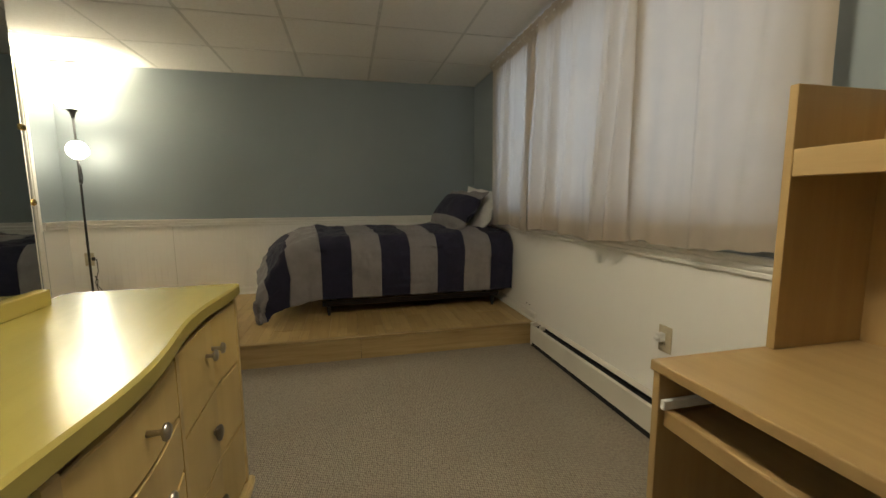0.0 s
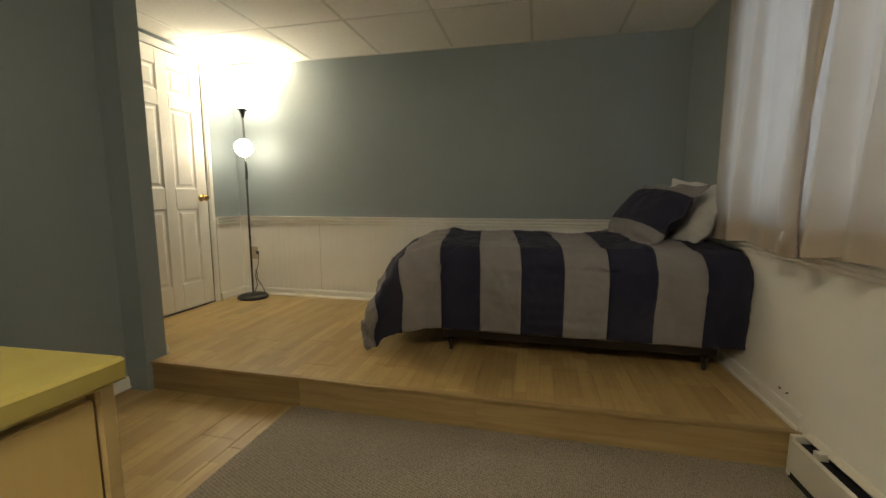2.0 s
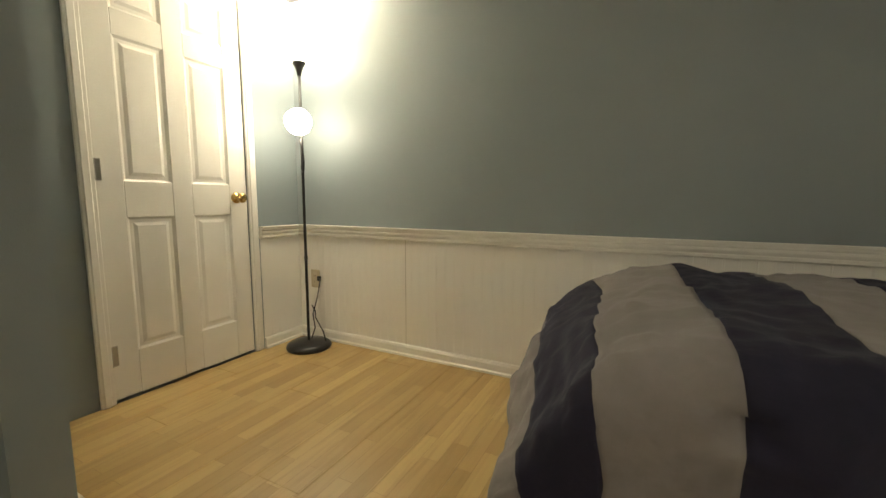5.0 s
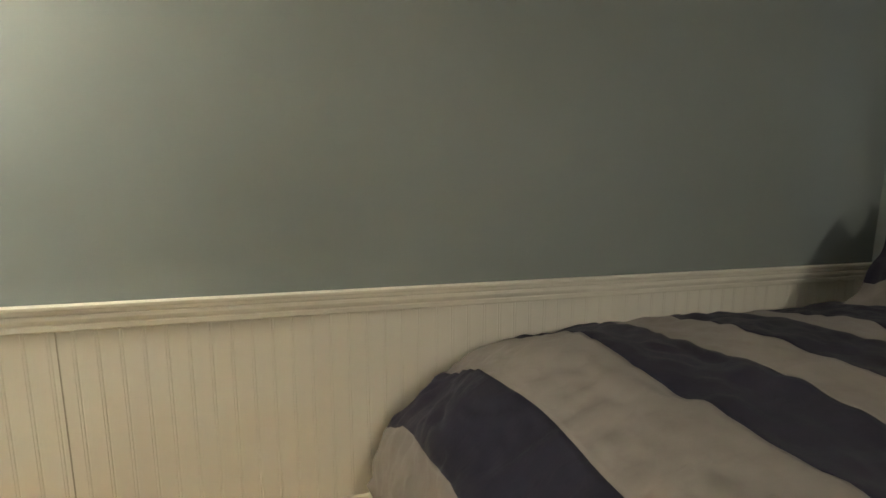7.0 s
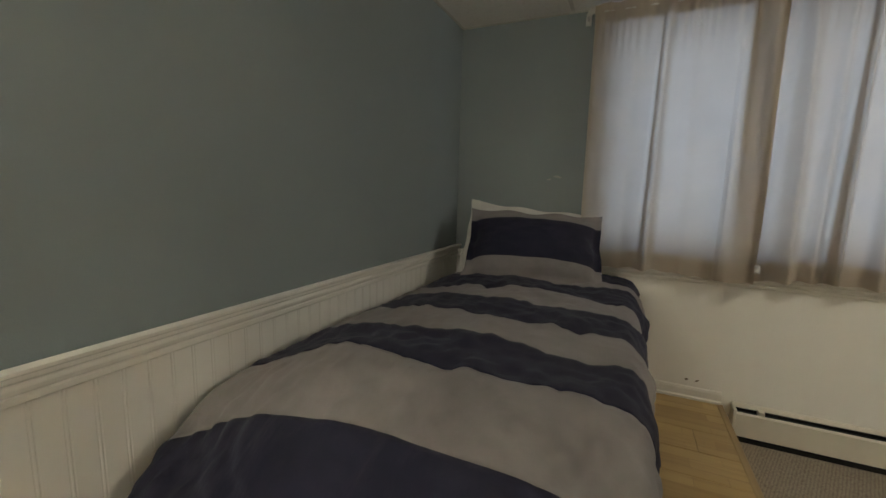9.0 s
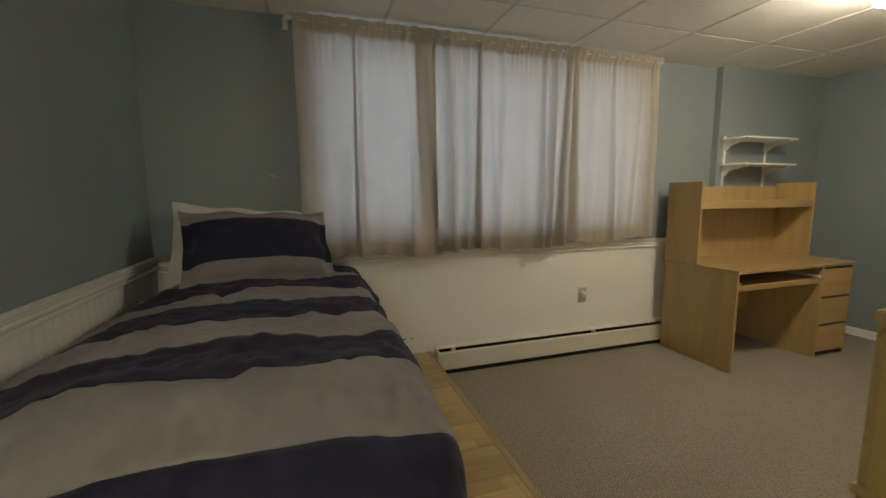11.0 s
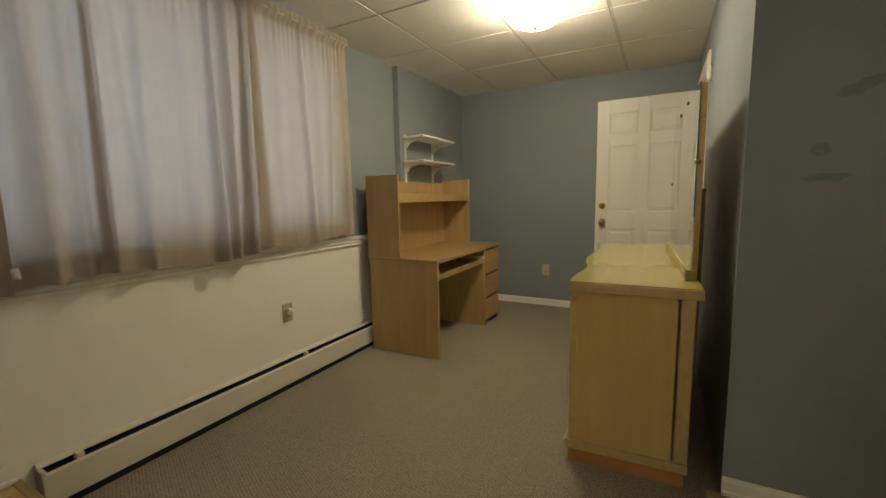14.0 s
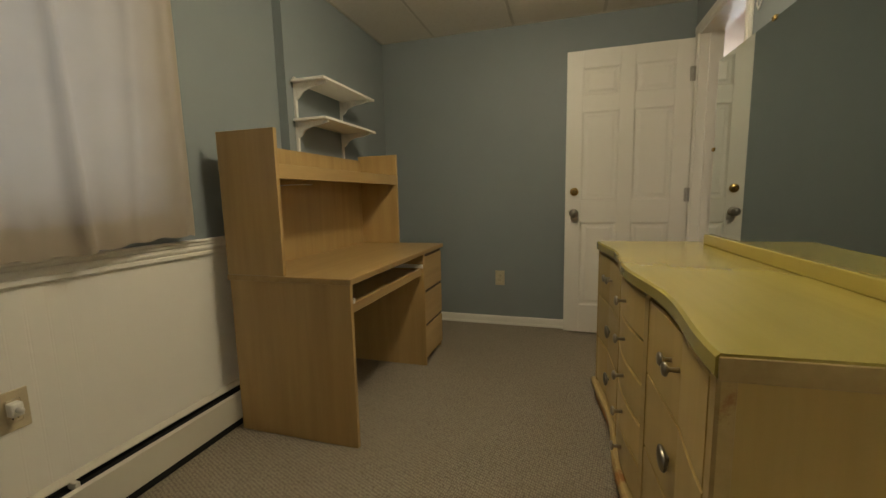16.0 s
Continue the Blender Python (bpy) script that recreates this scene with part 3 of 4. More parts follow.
def curtain(y0, y1, seed, bottom, label):
    """A gathered panel from y0 to y1, with a hem, hanging on the rod."""
    rng = random.Random(seed)
    span = y1 - y0
    folds = []
    y = 0.0
    while y < span:
        w = rng.uniform(0.07, 0.20)
        folds.append((y + w / 2, w * 0.25, rng.choice((0.012, 0.035, 0.062, 0.085)) * rng.uniform(0.8, 1.1), rng.uniform(-0.09, 0.09)))
        y += w
    nu, nv = int(span / 0.0085), 44
    zs = [ROD_Z + 0.026 - (ROD_Z + 0.026 - bottom) * j / nv for j in range(nv + 1)]

    def place(i, j):
        s = span * i / nu
        z = zs[j]
        d = (ROD_Z - z) / (ROD_Z - bottom)
        dd = max(0.0, min(1.0, d))
        out = 0.0
        for c, w, a, drift in folds:
            q = (s - c - drift * dd) / (w * (0.85 + 0.35 * dd))
            if abs(q) < 3:
                out += a * (0.35 + 0.75 * dd) * math.exp(-q * q * 1.6)
        pucker = 0.006 * math.sin(s * 150 + 3 * math.sin(s * 17 + seed)) * max(0.0, 1 - dd * 5)
        soft = 0.010 * noise.noise((s * 5, z * 2.2, seed)) + 0.003 * noise.noise((s * 22, z * 7, seed + 3))
        lap = 0.03 if seed == 7 and s < 0.16 else 0.0
        x = ROD_X + 0.022 - lap * dd - out - pucker - soft * dd
        if z > ROD_Z - 0.02:
            x = ROD_X - 0.009 - 0.5 * pucker
        sag = -0.012 * dd * math.sin(s * 8 + seed) * dd
        return Vector((x, y0 + s + 0.010 * dd * math.sin(s * 11 + seed), z + sag + 0.004 * math.sin(s * 60)))
    ob = thing("curtain", Matrix(), label, "curtain", "curtains at the window")
    cl = part("cloth", grid_mesh(nu, nv, place), CURTAIN, ob)
    # doubled hem along the bottom and a doubled rod pocket at the top
    hem0 = next(j for j in range(nv + 1) if zs[j] < bottom + 0.095)
    part("hem", grid_mesh(nu, nv - hem0, lambda i, j: place(i, j + hem0) + Vector((0.0035, 0, 0.002))), CURTAIN, ob)
    part("rod_pocket", grid_mesh(nu, 3, lambda i, j: place(i, j) + Vector((0.016, 0, -0.001))), CURTAIN, ob)
    # added cloth strips that darken the deeper folds, as doubled cloth would
    last = -1.0
    for c, w, a, drift in folds:
        if a > 0.05 and 0.06 < c < span - 0.10 and c - last > 0.24:
            last = c
            wide = max(2, int(w * 0.9 / 0.0085))

            def fold_dark_strip(i, j):
                at = c + drift * max(0.0, min(1.0, (ROD_Z - zs[j]) / (ROD_Z - bottom))) + w * 0.45
                return place(min(nu, max(0, at / span * nu + i * (0.5 + 0.5 * j / nv))), j) + Vector((0.0045, 0, 0))
            part("fold_dark_strip", grid_mesh(wide, nv - 2, fold_dark_strip), CURTAIN, ob)
    edge = max(2, int(0.03 / 0.0085))
    part("side_hem", grid_mesh(edge, nv, lambda i, j: place(i, j) + Vector((0.003, 0, 0))), CURTAIN, ob)
    part("side_hem", grid_mesh(edge, nv, lambda i, j: place(nu - edge + i, j) + Vector((0.003, 0, 0))), CURTAIN, ob)
    return ob


curtain(1.85, 2.62, 4, 0.875, "thin beige cotton curtain gathered on the rod")
curtain(2.56, 3.73, 11, 0.85, "wide beige cotton curtain with deep folds")
last_curtain = curtain(3.60, 4.42, 7, 0.84, "beige cotton curtain hanging beside the bed")
solid(part("care_tag", grid_mesh(2, 3, lambda i, j: Vector((1.392 - 0.004 * j, 3.60 + 0.011 * i, 0.93 - 0.012 * j))), WHITE_CLOTH, last_curtain, "small white care tag"), 0.001)

# ---- baseboard heater ----
heater = thing("baseboard_heater", Matrix(), "long ivory metal baseboard heater along the carpet", "heater")
HY0, HY1 = 1.16, 3.60
hp = ((WX - BEAD, 0.184), (WX - BEAD - 0.010, 0.182), (WX - BEAD - 0.026, 0.172), (WX - BEAD - 0.026, 0.168), (WX - BEAD, 0.170))
part("top_lip", extrude_profile(hp, "y", HY0, HY1), HEATER_PAINT, heater)
hf = ((WX - 0.078, 0.150), (WX - 0.068, 0.158), (WX - 0.066, 0.154), (WX - 0.074, 0.146), (WX - 0.074, 0.036), (WX - 0.062, 0.028), (WX - 0.064, 0.024), (WX - 0.080, 0.034))
part("front_cover", extrude_profile(hf, "y", HY0, HY1), HEATER_PAINT, heater)
# solid black fill and back strip; the slot's shade is their colour
part("slot_shade_fill", boxes((WX - 0.072, HY0 + 0.004, 0.0, WX - BEAD - 0.001, HY1 - 0.004, 0.142), (WX - BEAD - 0.003, HY0 + 0.004, 0.142, WX - BEAD - 0.001, HY1 - 0.004, 0.170)), BLACK, heater)
part("end_cap", boxes((WX - 0.080, HY1 - 0.012, 0.01, WX - 0.012, HY1 + 0.004, 0.172), bevel=0.004), HEATER_PAINT, heater)
part("damper_clip", boxes((WX - 0.066, HY1 - 0.13, 0.148, WX - 0.03, HY1 - 0.105, 0.176), bevel=0.002), HEATER_PAINT, heater)
part("damper_clip", boxes((WX - 0.066, 2.32, 0.148, WX - 0.03, 2.335, 0.172), bevel=0.002), HEATER_PAINT, heater)


# ---- bed ----
BX0, BX1, BY0, BY1 = -0.08, 1.53, 4.11, 5.165
bed = thing("bed", pose(0, 0, STEP), "single bed with a dark steel frame on the platform", "bed")


def rounded_slab(x0, y0, z0, x1, y1, z1, r):
    return boxes((x0, y0, z0, x1, y1, z1), bevel=r, segments=3)


part("mattress", rounded_slab(BX0 + 0.06, BY0 + 0.12, 0.315, BX1, BY1, 0.50, 0.04), MATTRESS, bed)
part("box_spring", rounded_slab(BX0 + 0.06, BY0 + 0.10, 0.12, BX1, BY1, 0.31, 0.02), MATTRESS, bed)
for y in (BY0 + 0.095, BY1 - 0.035):
    bm = boxes((0.0, y, 0.075, 1.46, y + 0.035, 0.079), (0.0, y, 0.079, 1.46, y + 0.004, 0.118))
    part("side_rail", bm, DARK_STEEL, bed, "dark angle-iron rail")
for x in (0.05, 1.40):
    part("cross_rail", boxes((x - 0.015, BY0 + 0.07, 0.070, x + 0.015, BY1 - 0.02, 0.075)), DARK_STEEL, bed)
    for y in (BY0 + 0.09, BY1 - 0.03):
        bm = bmesh.new()
        bmesh.ops.create_cone(bm, cap_ends=True, segments=14, radius1=0.010, radius2=0.018, depth=0.07, matrix=Matrix.Translation((x, y, 0.037)))
        part("leg", bm, DARK_STEEL, bed)

# comforter: striped cloth coordinates that fall over the front and the foot
STRIPE = 0.2215
EDGES = [1.343 - STRIPE * k for k in range(12)]
COMF_X0 = 1.535
ustops = [COMF_X0]
for e in EDGES[:9] + [-0.72]:
    a = ustops[-1]
    n = max(2, round((a - e) / 0.012))
    ustops += [a + (e - a) * k / n for k in range(1, n + 1)]
N_SIDE = 110
V_SPAN = 1.53                                                     # from the wall over the top and down the front


def comforter_point(xc, vc):
    """Where the cloth point lies: xc runs along the bed, vc from the wall towards the room."""
    foot_x, front_v = 0.03, 0.985
    da, db = max(0.0, foot_x - xc), max(0.0, vc - front_v)
    inner_x, inner_v = max(xc, foot_x), min(vc, front_v)
    skew = -0.13 * (1.0 - min(1.0, vc / 1.15))                    # the cloth lies a little askew
    base = Vector((inner_x + skew, BY1 - inner_v, 0))
    d = math.hypot(da, db)
    crown = 0.785 + 0.035 * math.sin(math.pi * min(1.0, inner_v / front_v + 0.05))
    crown -= 0.085 * (max(0.0, 0.34 - inner_v) / 0.34) ** 1.6

    def fall(e, rx, rz, pull):
        """How far out and down a length e of cloth goes past an edge."""
        arc = (rx + rz) / 2 * math.pi / 2
        if e < arc:
            return rx * math.sin(e / arc * math.pi / 2), rz * (1 - math.cos(e / arc * math.pi / 2))
        return rx - (e - arc) * pull, rz + (e - arc) * 0.95
    out_a, drop_a = fall(da, 0.47, 0.40, 0.4)
    out_b, drop_b = fall(db, 0.105, 0.14, 0.08)
    swell = 0.009 * math.sin(xc * 21 + 1.3 * math.sin(vc * 3)) * min(1.0, db / 0.2)
    fold = 0.007 * math.sin(vc * 17 + 2) * min(1.0, da / 0.3)
    base += Vector((-out_a - fold, -out_b - swell, 0))
    z = crown - (drop_a ** 2.6 + drop_b ** 2.6) ** (1 / 2.6)
    z -= 0.15 * min(1.0, da / 0.5) ** 1.5 * max(0.0, min(1.0, (vc - 0.75) / 0.4))
    z -= 0.06 * min(1.0, da / 0.3) * max(0.0, 1.0 - vc / 0.5)
    p = Vector((base.x, base.y, z))
    puff = 0.022 * noise.noise((xc * 4.1, vc * 4.1, 2.0)) + 0.010 * noise.noise((xc * 11, vc * 9, 5.0)) + 0.005 * noise.noise((xc * 30, vc * 22, 9.0)) + 0.015 * abs(noise.noise((xc * 9 + 2 * noise.noise((xc * 3, vc * 3, 1.0)), vc * 16, 13.0)))
    for tx, tv in TUFTS:
        q = ((xc - tx) ** 2 + (vc - tv) ** 2) / 0.0016
        if q < 12:
            puff -= 0.022 * math.exp(-q) - 0.004 * math.exp(-q / 4)
    if db > 0.15 and da < 0.1:
        p.y -= puff
        p.z += 0.3 * puff
    else:
        p.z += puff
        if d > 0.1:
            p.x -= puff * da / max(d, 1e-6)
    p.y = min(p.y, FAR - 0.03)
    p.z = max(p.z, STEP + 0.012)
    return p


TUFTS = [(0.014, 0.60), (0.46, 0.86), (0.9, 0.45), (0.46, 0.25), (0.014, 1.15), (0.9, 1.12), (-0.45, 0.7)]


comforter = thing("comforter", pose(0, 0, 0), "thick navy and grey striped comforter draped over the bed", "comforter")
v0 = 0.0
stops = [k for k in range(len(ustops)) if k == 0 or k == len(ustops) - 1 or any(abs(ustops[k] - e) < 1e-6 for e in EDGES[:9])]
for n, (a, b) in enumerate(zip(stops, stops[1:])):
    # one sewn panel of cloth for each stripe
    bm = grid_mesh(b - a, N_SIDE, lambda i, j: comforter_point(ustops[a + i], v0 + V_SPAN * j / N_SIDE))
    bmesh.ops.recalc_face_normals(bm, faces=bm.faces)
    bm.normal_update()
    if sum(f.normal.z for f in bm.faces) < 0:
        bmesh.ops.reverse_faces(bm, faces=bm.faces)
    solid(part("stripe_panel", bm, GREY if n % 2 else NAVY, comforter, "grey cotton stripe" if n % 2 else "navy cotton stripe"), 0.02, -1.0)


def pillow(name, m, width, height, thick, mats, slots, label, flange=0.045, seed=1):
    """A stuffed pillow lying in local xy, x across and y up the pillow; slots names the cloth for a fraction of its height."""
    ob = thing(name, m, label, "pillow")
    nu, nv = 44, 36

    def side(sign):
        def place(i, j):
            a, b = 2 * i / nu - 1, 2 * j / nv - 1
            fa, fb = flange / (width / 2), flange / (height / 2)
            ia, ib = min(1, abs(a) / (1 - fa)), min(1, abs(b) / (1 - fb))
            body = max(0.0, (1 - ia ** 2.6)) ** 0.55 * max(0.0, (1 - ib ** 2.6)) ** 0.55
            pinch = 1 - 0.05 * (1 - b * b) * abs(a) ** 3
            lump = 0.10 * noise.noise((a * 2.2, b * 2.2, seed)) + 0.05 * noise.noise((a * 6, b * 5, seed + 4))
            z = sign * (thick / 2 * body * (1 + lump) + 0.003)
            wave = 0.012 * math.sin(a * 9 + seed) * max(0, ib - 0.85) / 0.15 + 0.014 * math.sin(b * 8 + seed * 2) * max(0, ia - 0.85) / 0.15
            return Vector((a * width / 2 * pinch, b * height / 2 * (1 - 0.04 * (1 - a * a) * abs(b) ** 3), z + wave))
        return place
    bm = grid_mesh(nu, nv, side(1), lambda i, j: slots((j + 0.5) / nv))
    other = grid_mesh(nu, nv, side(-1), lambda i, j: slots((j + 0.5) / nv))
    me = bpy.data.meshes.new("tmp")
    other.to_mesh(me)
    other.free()
    bm.from_mesh(me)
    bpy.data.meshes.remove(me)
    bmesh.ops.remove_doubles(bm, verts=bm.verts, dist=0.0005)
    bmesh.ops.recalc_face_normals(bm, faces=bm.faces)
    part("pillow_case", bm, mats, ob, smooth=True)
    return ob


pillow("white_pillow", pose(1.395, 4.70, 0.938, 5, 0, 0) @ pose(0, 0, 0, 0, -60, 8) @ pose(0, 0, 0, 0, 0, -90), 0.74, 0.48, 0.17, (WHITE_CLOTH,), lambda f: 0, "rumpled white pillow leaning against the wall", 0.02, 3)
pillow("striped_pillow", pose(1.185, 4.615, 0.958, 2, 0, 0) @ pose(0, 0, 0, 0, -50, 13) @ pose(0, 0, 0, 0, 0, -90), 0.70, 0.45, 0.20, (GREY, NAVY), lambda f: 1 if 0.25 < f < 0.77 else 0, "grey pillow sham with a broad navy band", 0.04, 5)

# ---- floor lamp ----
lamp = thing("floor_lamp", pose(-1.958, 5.03, STEP), "black torchiere floor lamp with lit white shades", "floor lamp")
part("base", lathe([(0.128, 0.0), (0.132, 0.008), (0.128, 0.022), (0.110, 0.034), (0.06, 0.042), (0.016, 0.046), (0.0, 0.046)], 40), BLACK_METAL, lamp, smooth=True)
part("pole", tube([(0, 0, 0.04), (0.0, 0, 0.6), (0.0, 0.0, 1.1), (0.0, 0.0, 1.62)], 0.0085, 12), BLACK_METAL, lamp, smooth=True)
for z in (0.55, 1.08):
    part("collar", lathe([(0.0085, z - 0.012), (0.011, z - 0.010), (0.011, z + 0.010), (0.0085, z + 0.012)], 16), BLACK_METAL, lamp, smooth=True)
part("cup", lathe([(0.011, 1.585), (0.014, 1.60), (0.022, 1.63), (0.040, 1.655), (0.043, 1.66), (0.0, 1.66)], 28), BLACK_METAL, lamp, smooth=True)
bowl = lathe([(0.036, 1.655), (0.07, 1.668), (0.105, 1.695), (0.135, 1.735), (0.152, 1.785), (0.158, 1.815), (0.154, 1.815), (0.147, 1.785), (0.130, 1.739), (0.10, 1.70), (0.066, 1.674), (0.034, 1.662)], 40)
part("bowl_shade", bowl, BOWL_GLASS, lamp, "lit white glass bowl", smooth=True)
arm = part("reading_arm", tube([(0.0, -0.008, 1.05), (0.018, -0.012, 1.055), (0.026, -0.015, 1.10), (0.024, -0.02, 1.18), (0.018, -0.03, 1.23)], 0.006), BLACK_METAL, lamp, smooth=True)
globe_m = pose(0.03, -0.045, 1.318, 62, 0, 28)
part("globe_shade", lathe([(0.0, -0.062), (0.034, -0.055), (0.058, -0.035), (0.071, -0.007), (0.073, 0.017), (0.066, 0.043), (0.048, 0.063), (0.025, 0.072), (0.0, 0.075)], 36, globe_m), GLOBE_GLASS, lamp, "lit white glass globe", smooth=True)
part("power_cord", tube([(0.012, 0.01, 0.05), (0.035, 0.02, 0.12), (0.01, 0.03, 0.2), (0.03, 0.05, 0.3), (-0.01, 0.12, 0.395), (-0.05, 0.157, 0.393)], 0.0035, 6), CORD, lamp, smooth=True)
part("power_cord", tube([(0.09, 0.05, 0.03), (0.06, 0.06, 0.09), (0.012, 0.05, 0.17), (0.03, 0.03, 0.22), (0.02, 0.015, 0.26)], 0.0035, 6), CORD, lamp, smooth=True)
part("plug", boxes((-0.064, 0.145, 0.378, -0.040, 0.163, 0.408), bevel=0.004), CORD, lamp)


# ---- wall fittings ----
def outlet(m, label):
    """Duplex outlet whose plate lies in local xz and faces local -y."""
    ob = thing("outlet", m, label, "outlet")
    part("plate", boxes((-0.036, -0.006, -0.058, 0.036, 0, 0.058), bevel=0.003, segments=2), ALMOND, ob)
    for z in (-0.02, 0.02):
        sock = part("socket", boxes((-0.017, -0.009, z - 0.014, 0.017, -0.005, z + 0.014), bevel=0.003), ALMOND, ob)
        for x in (-0.006, 0.006):
            part("slot", boxes((x - 0.001, -0.0096, z - 0.004, x + 0.001, -0.0088, z + 0.005)), BLACK, sock)
    return ob


outlet(pose(-2.04, FAR - 0.012, 0.545), "almond outlet with the lamp's cord plugged in")
out_b = outlet(pose(WX - 0.012, 2.42, 0.45, 0, 0, -90), "almond outlet holding a small white plug-in")
plug = thing("night_light", pose(WX - 0.021, 2.425, 0.462, 0, 0, -90), "small white plug-in night light", "night light")
part("body", boxes((-0.014, -0.03, -0.022, 0.014, 0, 0.018), bevel=0.005, segments=2), WHITE_PLASTIC, plug)
part("lens", lathe([(0.008, 0), (0.008, 0.014), (0.005, 0.02), (0, 0.021)], 14, pose(0, -0.028, -0.002, 90)), WHITE_PLASTIC, plug, smooth=True)
outlet(pose(0.565, BACK, 0.372, 0, 0, 180), "almond outlet on the blue-grey wall")

fixture = thing("ceiling_light", pose(0.20, 1.73, TOP), "lit round glass ceiling light with a brass finial", "ceiling light")
part("canopy", lathe([(0.105, -0.030), (0.120, -0.022), (0.125, -0.010), (0.125, 0.0), (0.0, 0.0)], 40), WHITE_PLASTIC, fixture, smooth=True)
ribs = lathe([(0.104, -0.028), (0.124, -0.034), (0.128, -0.06), (0.124, -0.105), (0.113, -0.132), (0.086, -0.145), (0.05, -0.150), (0.0, -0.151)], 56)
for v in ribs.verts:
    if v.co.xy.length > 0.08:
        k = 1 + 0.015 * math.cos(14 * math.atan2(v.co.y, v.co.x))
        v.co.x, v.co.y = v.co.x * k, v.co.y * k
part("glass_shade", ribs, CEILING_GLASS, fixture, "glowing ribbed white glass", smooth=True)
part("finial", lathe([(0.010, -0.150), (0.012, -0.157), (0.006, -0.163), (0.008, -0.169), (0.0, -0.175)], 16), BRASS, fixture, smooth=True)

vent = thing("ceiling_register", pose(-2.05, 5.11, TOP - 0.002), "narrow dark ceiling register in the corner", "vent")
# black plate stands in for the shade inside the register
part("dark_opening", boxes((-0.09, -0.03, -0.006, 0.12, 0.05, -0.003)), BLACK, vent)
part("louvre_plate", boxes((-0.10, -0.045, -0.010, 0.13, -0.03, -0.002), (-0.10, 0.05, -0.010, 0.13, 0.06, -0.002)), GRID_METAL, vent)

alarm = thing("door_chime", pose(ENTRY, 0.965, 1.86), "white oval sensor with a hanging loop on the wall", "sensor")
part("case", boxes((0, -0.022, -0.04, 0.028, 0.022, 0.05), bevel=0.010, segments=3), WHITE_PLASTIC, alarm)
part("cord_loop", tube([(0.02, -0.012, -0.02), (0.022, -0.022, -0.07), (0.022, 0, -0.10), (0.022, 0.022, -0.07), (0.02, 0.012, -0.02)], 0.003), WHITE_PLASTIC, alarm, smooth=True)


# ---- wall shelves above the desk ----
unit = thing("wall_shelves", Matrix(), "two small white shelves on slotted wall standards", "shelves")
for y in (1.125, 0.655):
    bm = boxes((JOG - 0.014, y - 0.009, 1.10, JOG, y + 0.009, 1.675), bevel=0.002)
    part("standard", bm, WHITE_PLASTIC, unit, "white slotted standard")
for z in (1.640, 1.437):
    part("shelf_board", boxes((JOG - 0.215, 0.585, z, JOG - 0.012, 1.165, z + 0.014), bevel=0.002), WHITE_PAINT, unit)
    for y in (1.125, 0.655):
        prof = [(JOG - 0.012, z), (JOG - 0.20, z), (JOG - 0.205, z - 0.012), (JOG - 0.16, z - 0.022), (JOG - 0.10, z - 0.030), (JOG - 0.055, z - 0.046), (JOG - 0.032, z - 0.075), (JOG - 0.012, z - 0.085)]
        part("bracket", extrude_profile(prof, "y", y - 0.006, y + 0.006), WHITE_PLASTIC, unit)

# ---- desk with hutch ----
desk = thing("desk", pose(0.868, 1.722, 0, 0, 0, 0), "oak veneer computer desk with three drawers", "desk")
# local: x goes to the wall, y runs from 0 back to -1.19
DD, DL, DH, T = 0.59, 1.19, 0.706, 0.019
part("desk_top", boxes((-0.006, -DL - 0.024, DH - 0.024, DD, 0.004, DH), bevel=0.003, segments=2), DESK_FLAT, desk)
part("end_panel", boxes((0.0, -T, 0, DD - 0.01, 0, DH - 0.024), bevel=0.0015), DESK_WOOD, desk)
part("end_panel", boxes((0.02, -DL - 0.02, 0, DD - 0.01, -DL - 0.02 + T, DH - 0.024), bevel=0.0015), DESK_WOOD, desk)
part("pedestal_side", boxes((0.0, -0.86, 0, DD - 0.01, -0.86 + T, DH - 0.024), bevel=0.0015), DESK_WOOD, desk)
part("modesty_panel", boxes((DD - 0.09, -0.84, 0.25, DD - 0.075, -T, DH - 0.026)), DESK_WOOD, desk)
part("keyboard_shelf", boxes((0.035, -0.835, 0.572, 0.42, -T - 0.006, 0.588)), DESK_FLAT, desk)
part("shelf_lip", boxes((0.012, -0.838, 0.560, 0.034, -T - 0.003, 0.600), bevel=0.003), DESK_FLAT, desk)
for y in (-0.036, -0.832):
    part("drawer_slide", boxes((0.0, y, 0.603, 0.40, y + 0.012, 0.625), bevel=0.002), WHITE_PLASTIC, desk, "white metal drawer slide")
zz = (0.035, 0.247, 0.456, 0.678)
for z0, z1 in zip(zz, zz[1:]):
    d = part("drawer_front", boxes((0.004, -DL - 0.02 + T + 0.002, z0 + 0.003, 0.022, -0.862, z1 - 0.016), bevel=0.003), DESK_FLAT, desk)
    # dark strip fills the groove, its shade put into the colour
    part("finger_pull", boxes((0.010, -DL - 0.02 + T + 0.002, z1 - 0.0165, 0.022, -0.862, z1 - 0.003)), DARK_BOARD_AND_SHADE, d, "finger groove with its shade painted dark")
# black sheet behind the drawer fronts that paints shade into their gaps
part("drawer_gap_shade", boxes((0.03, -DL - 0.02 + T, 0.03, 0.05, -0.862, DH - 0.026)), BLACK, desk)

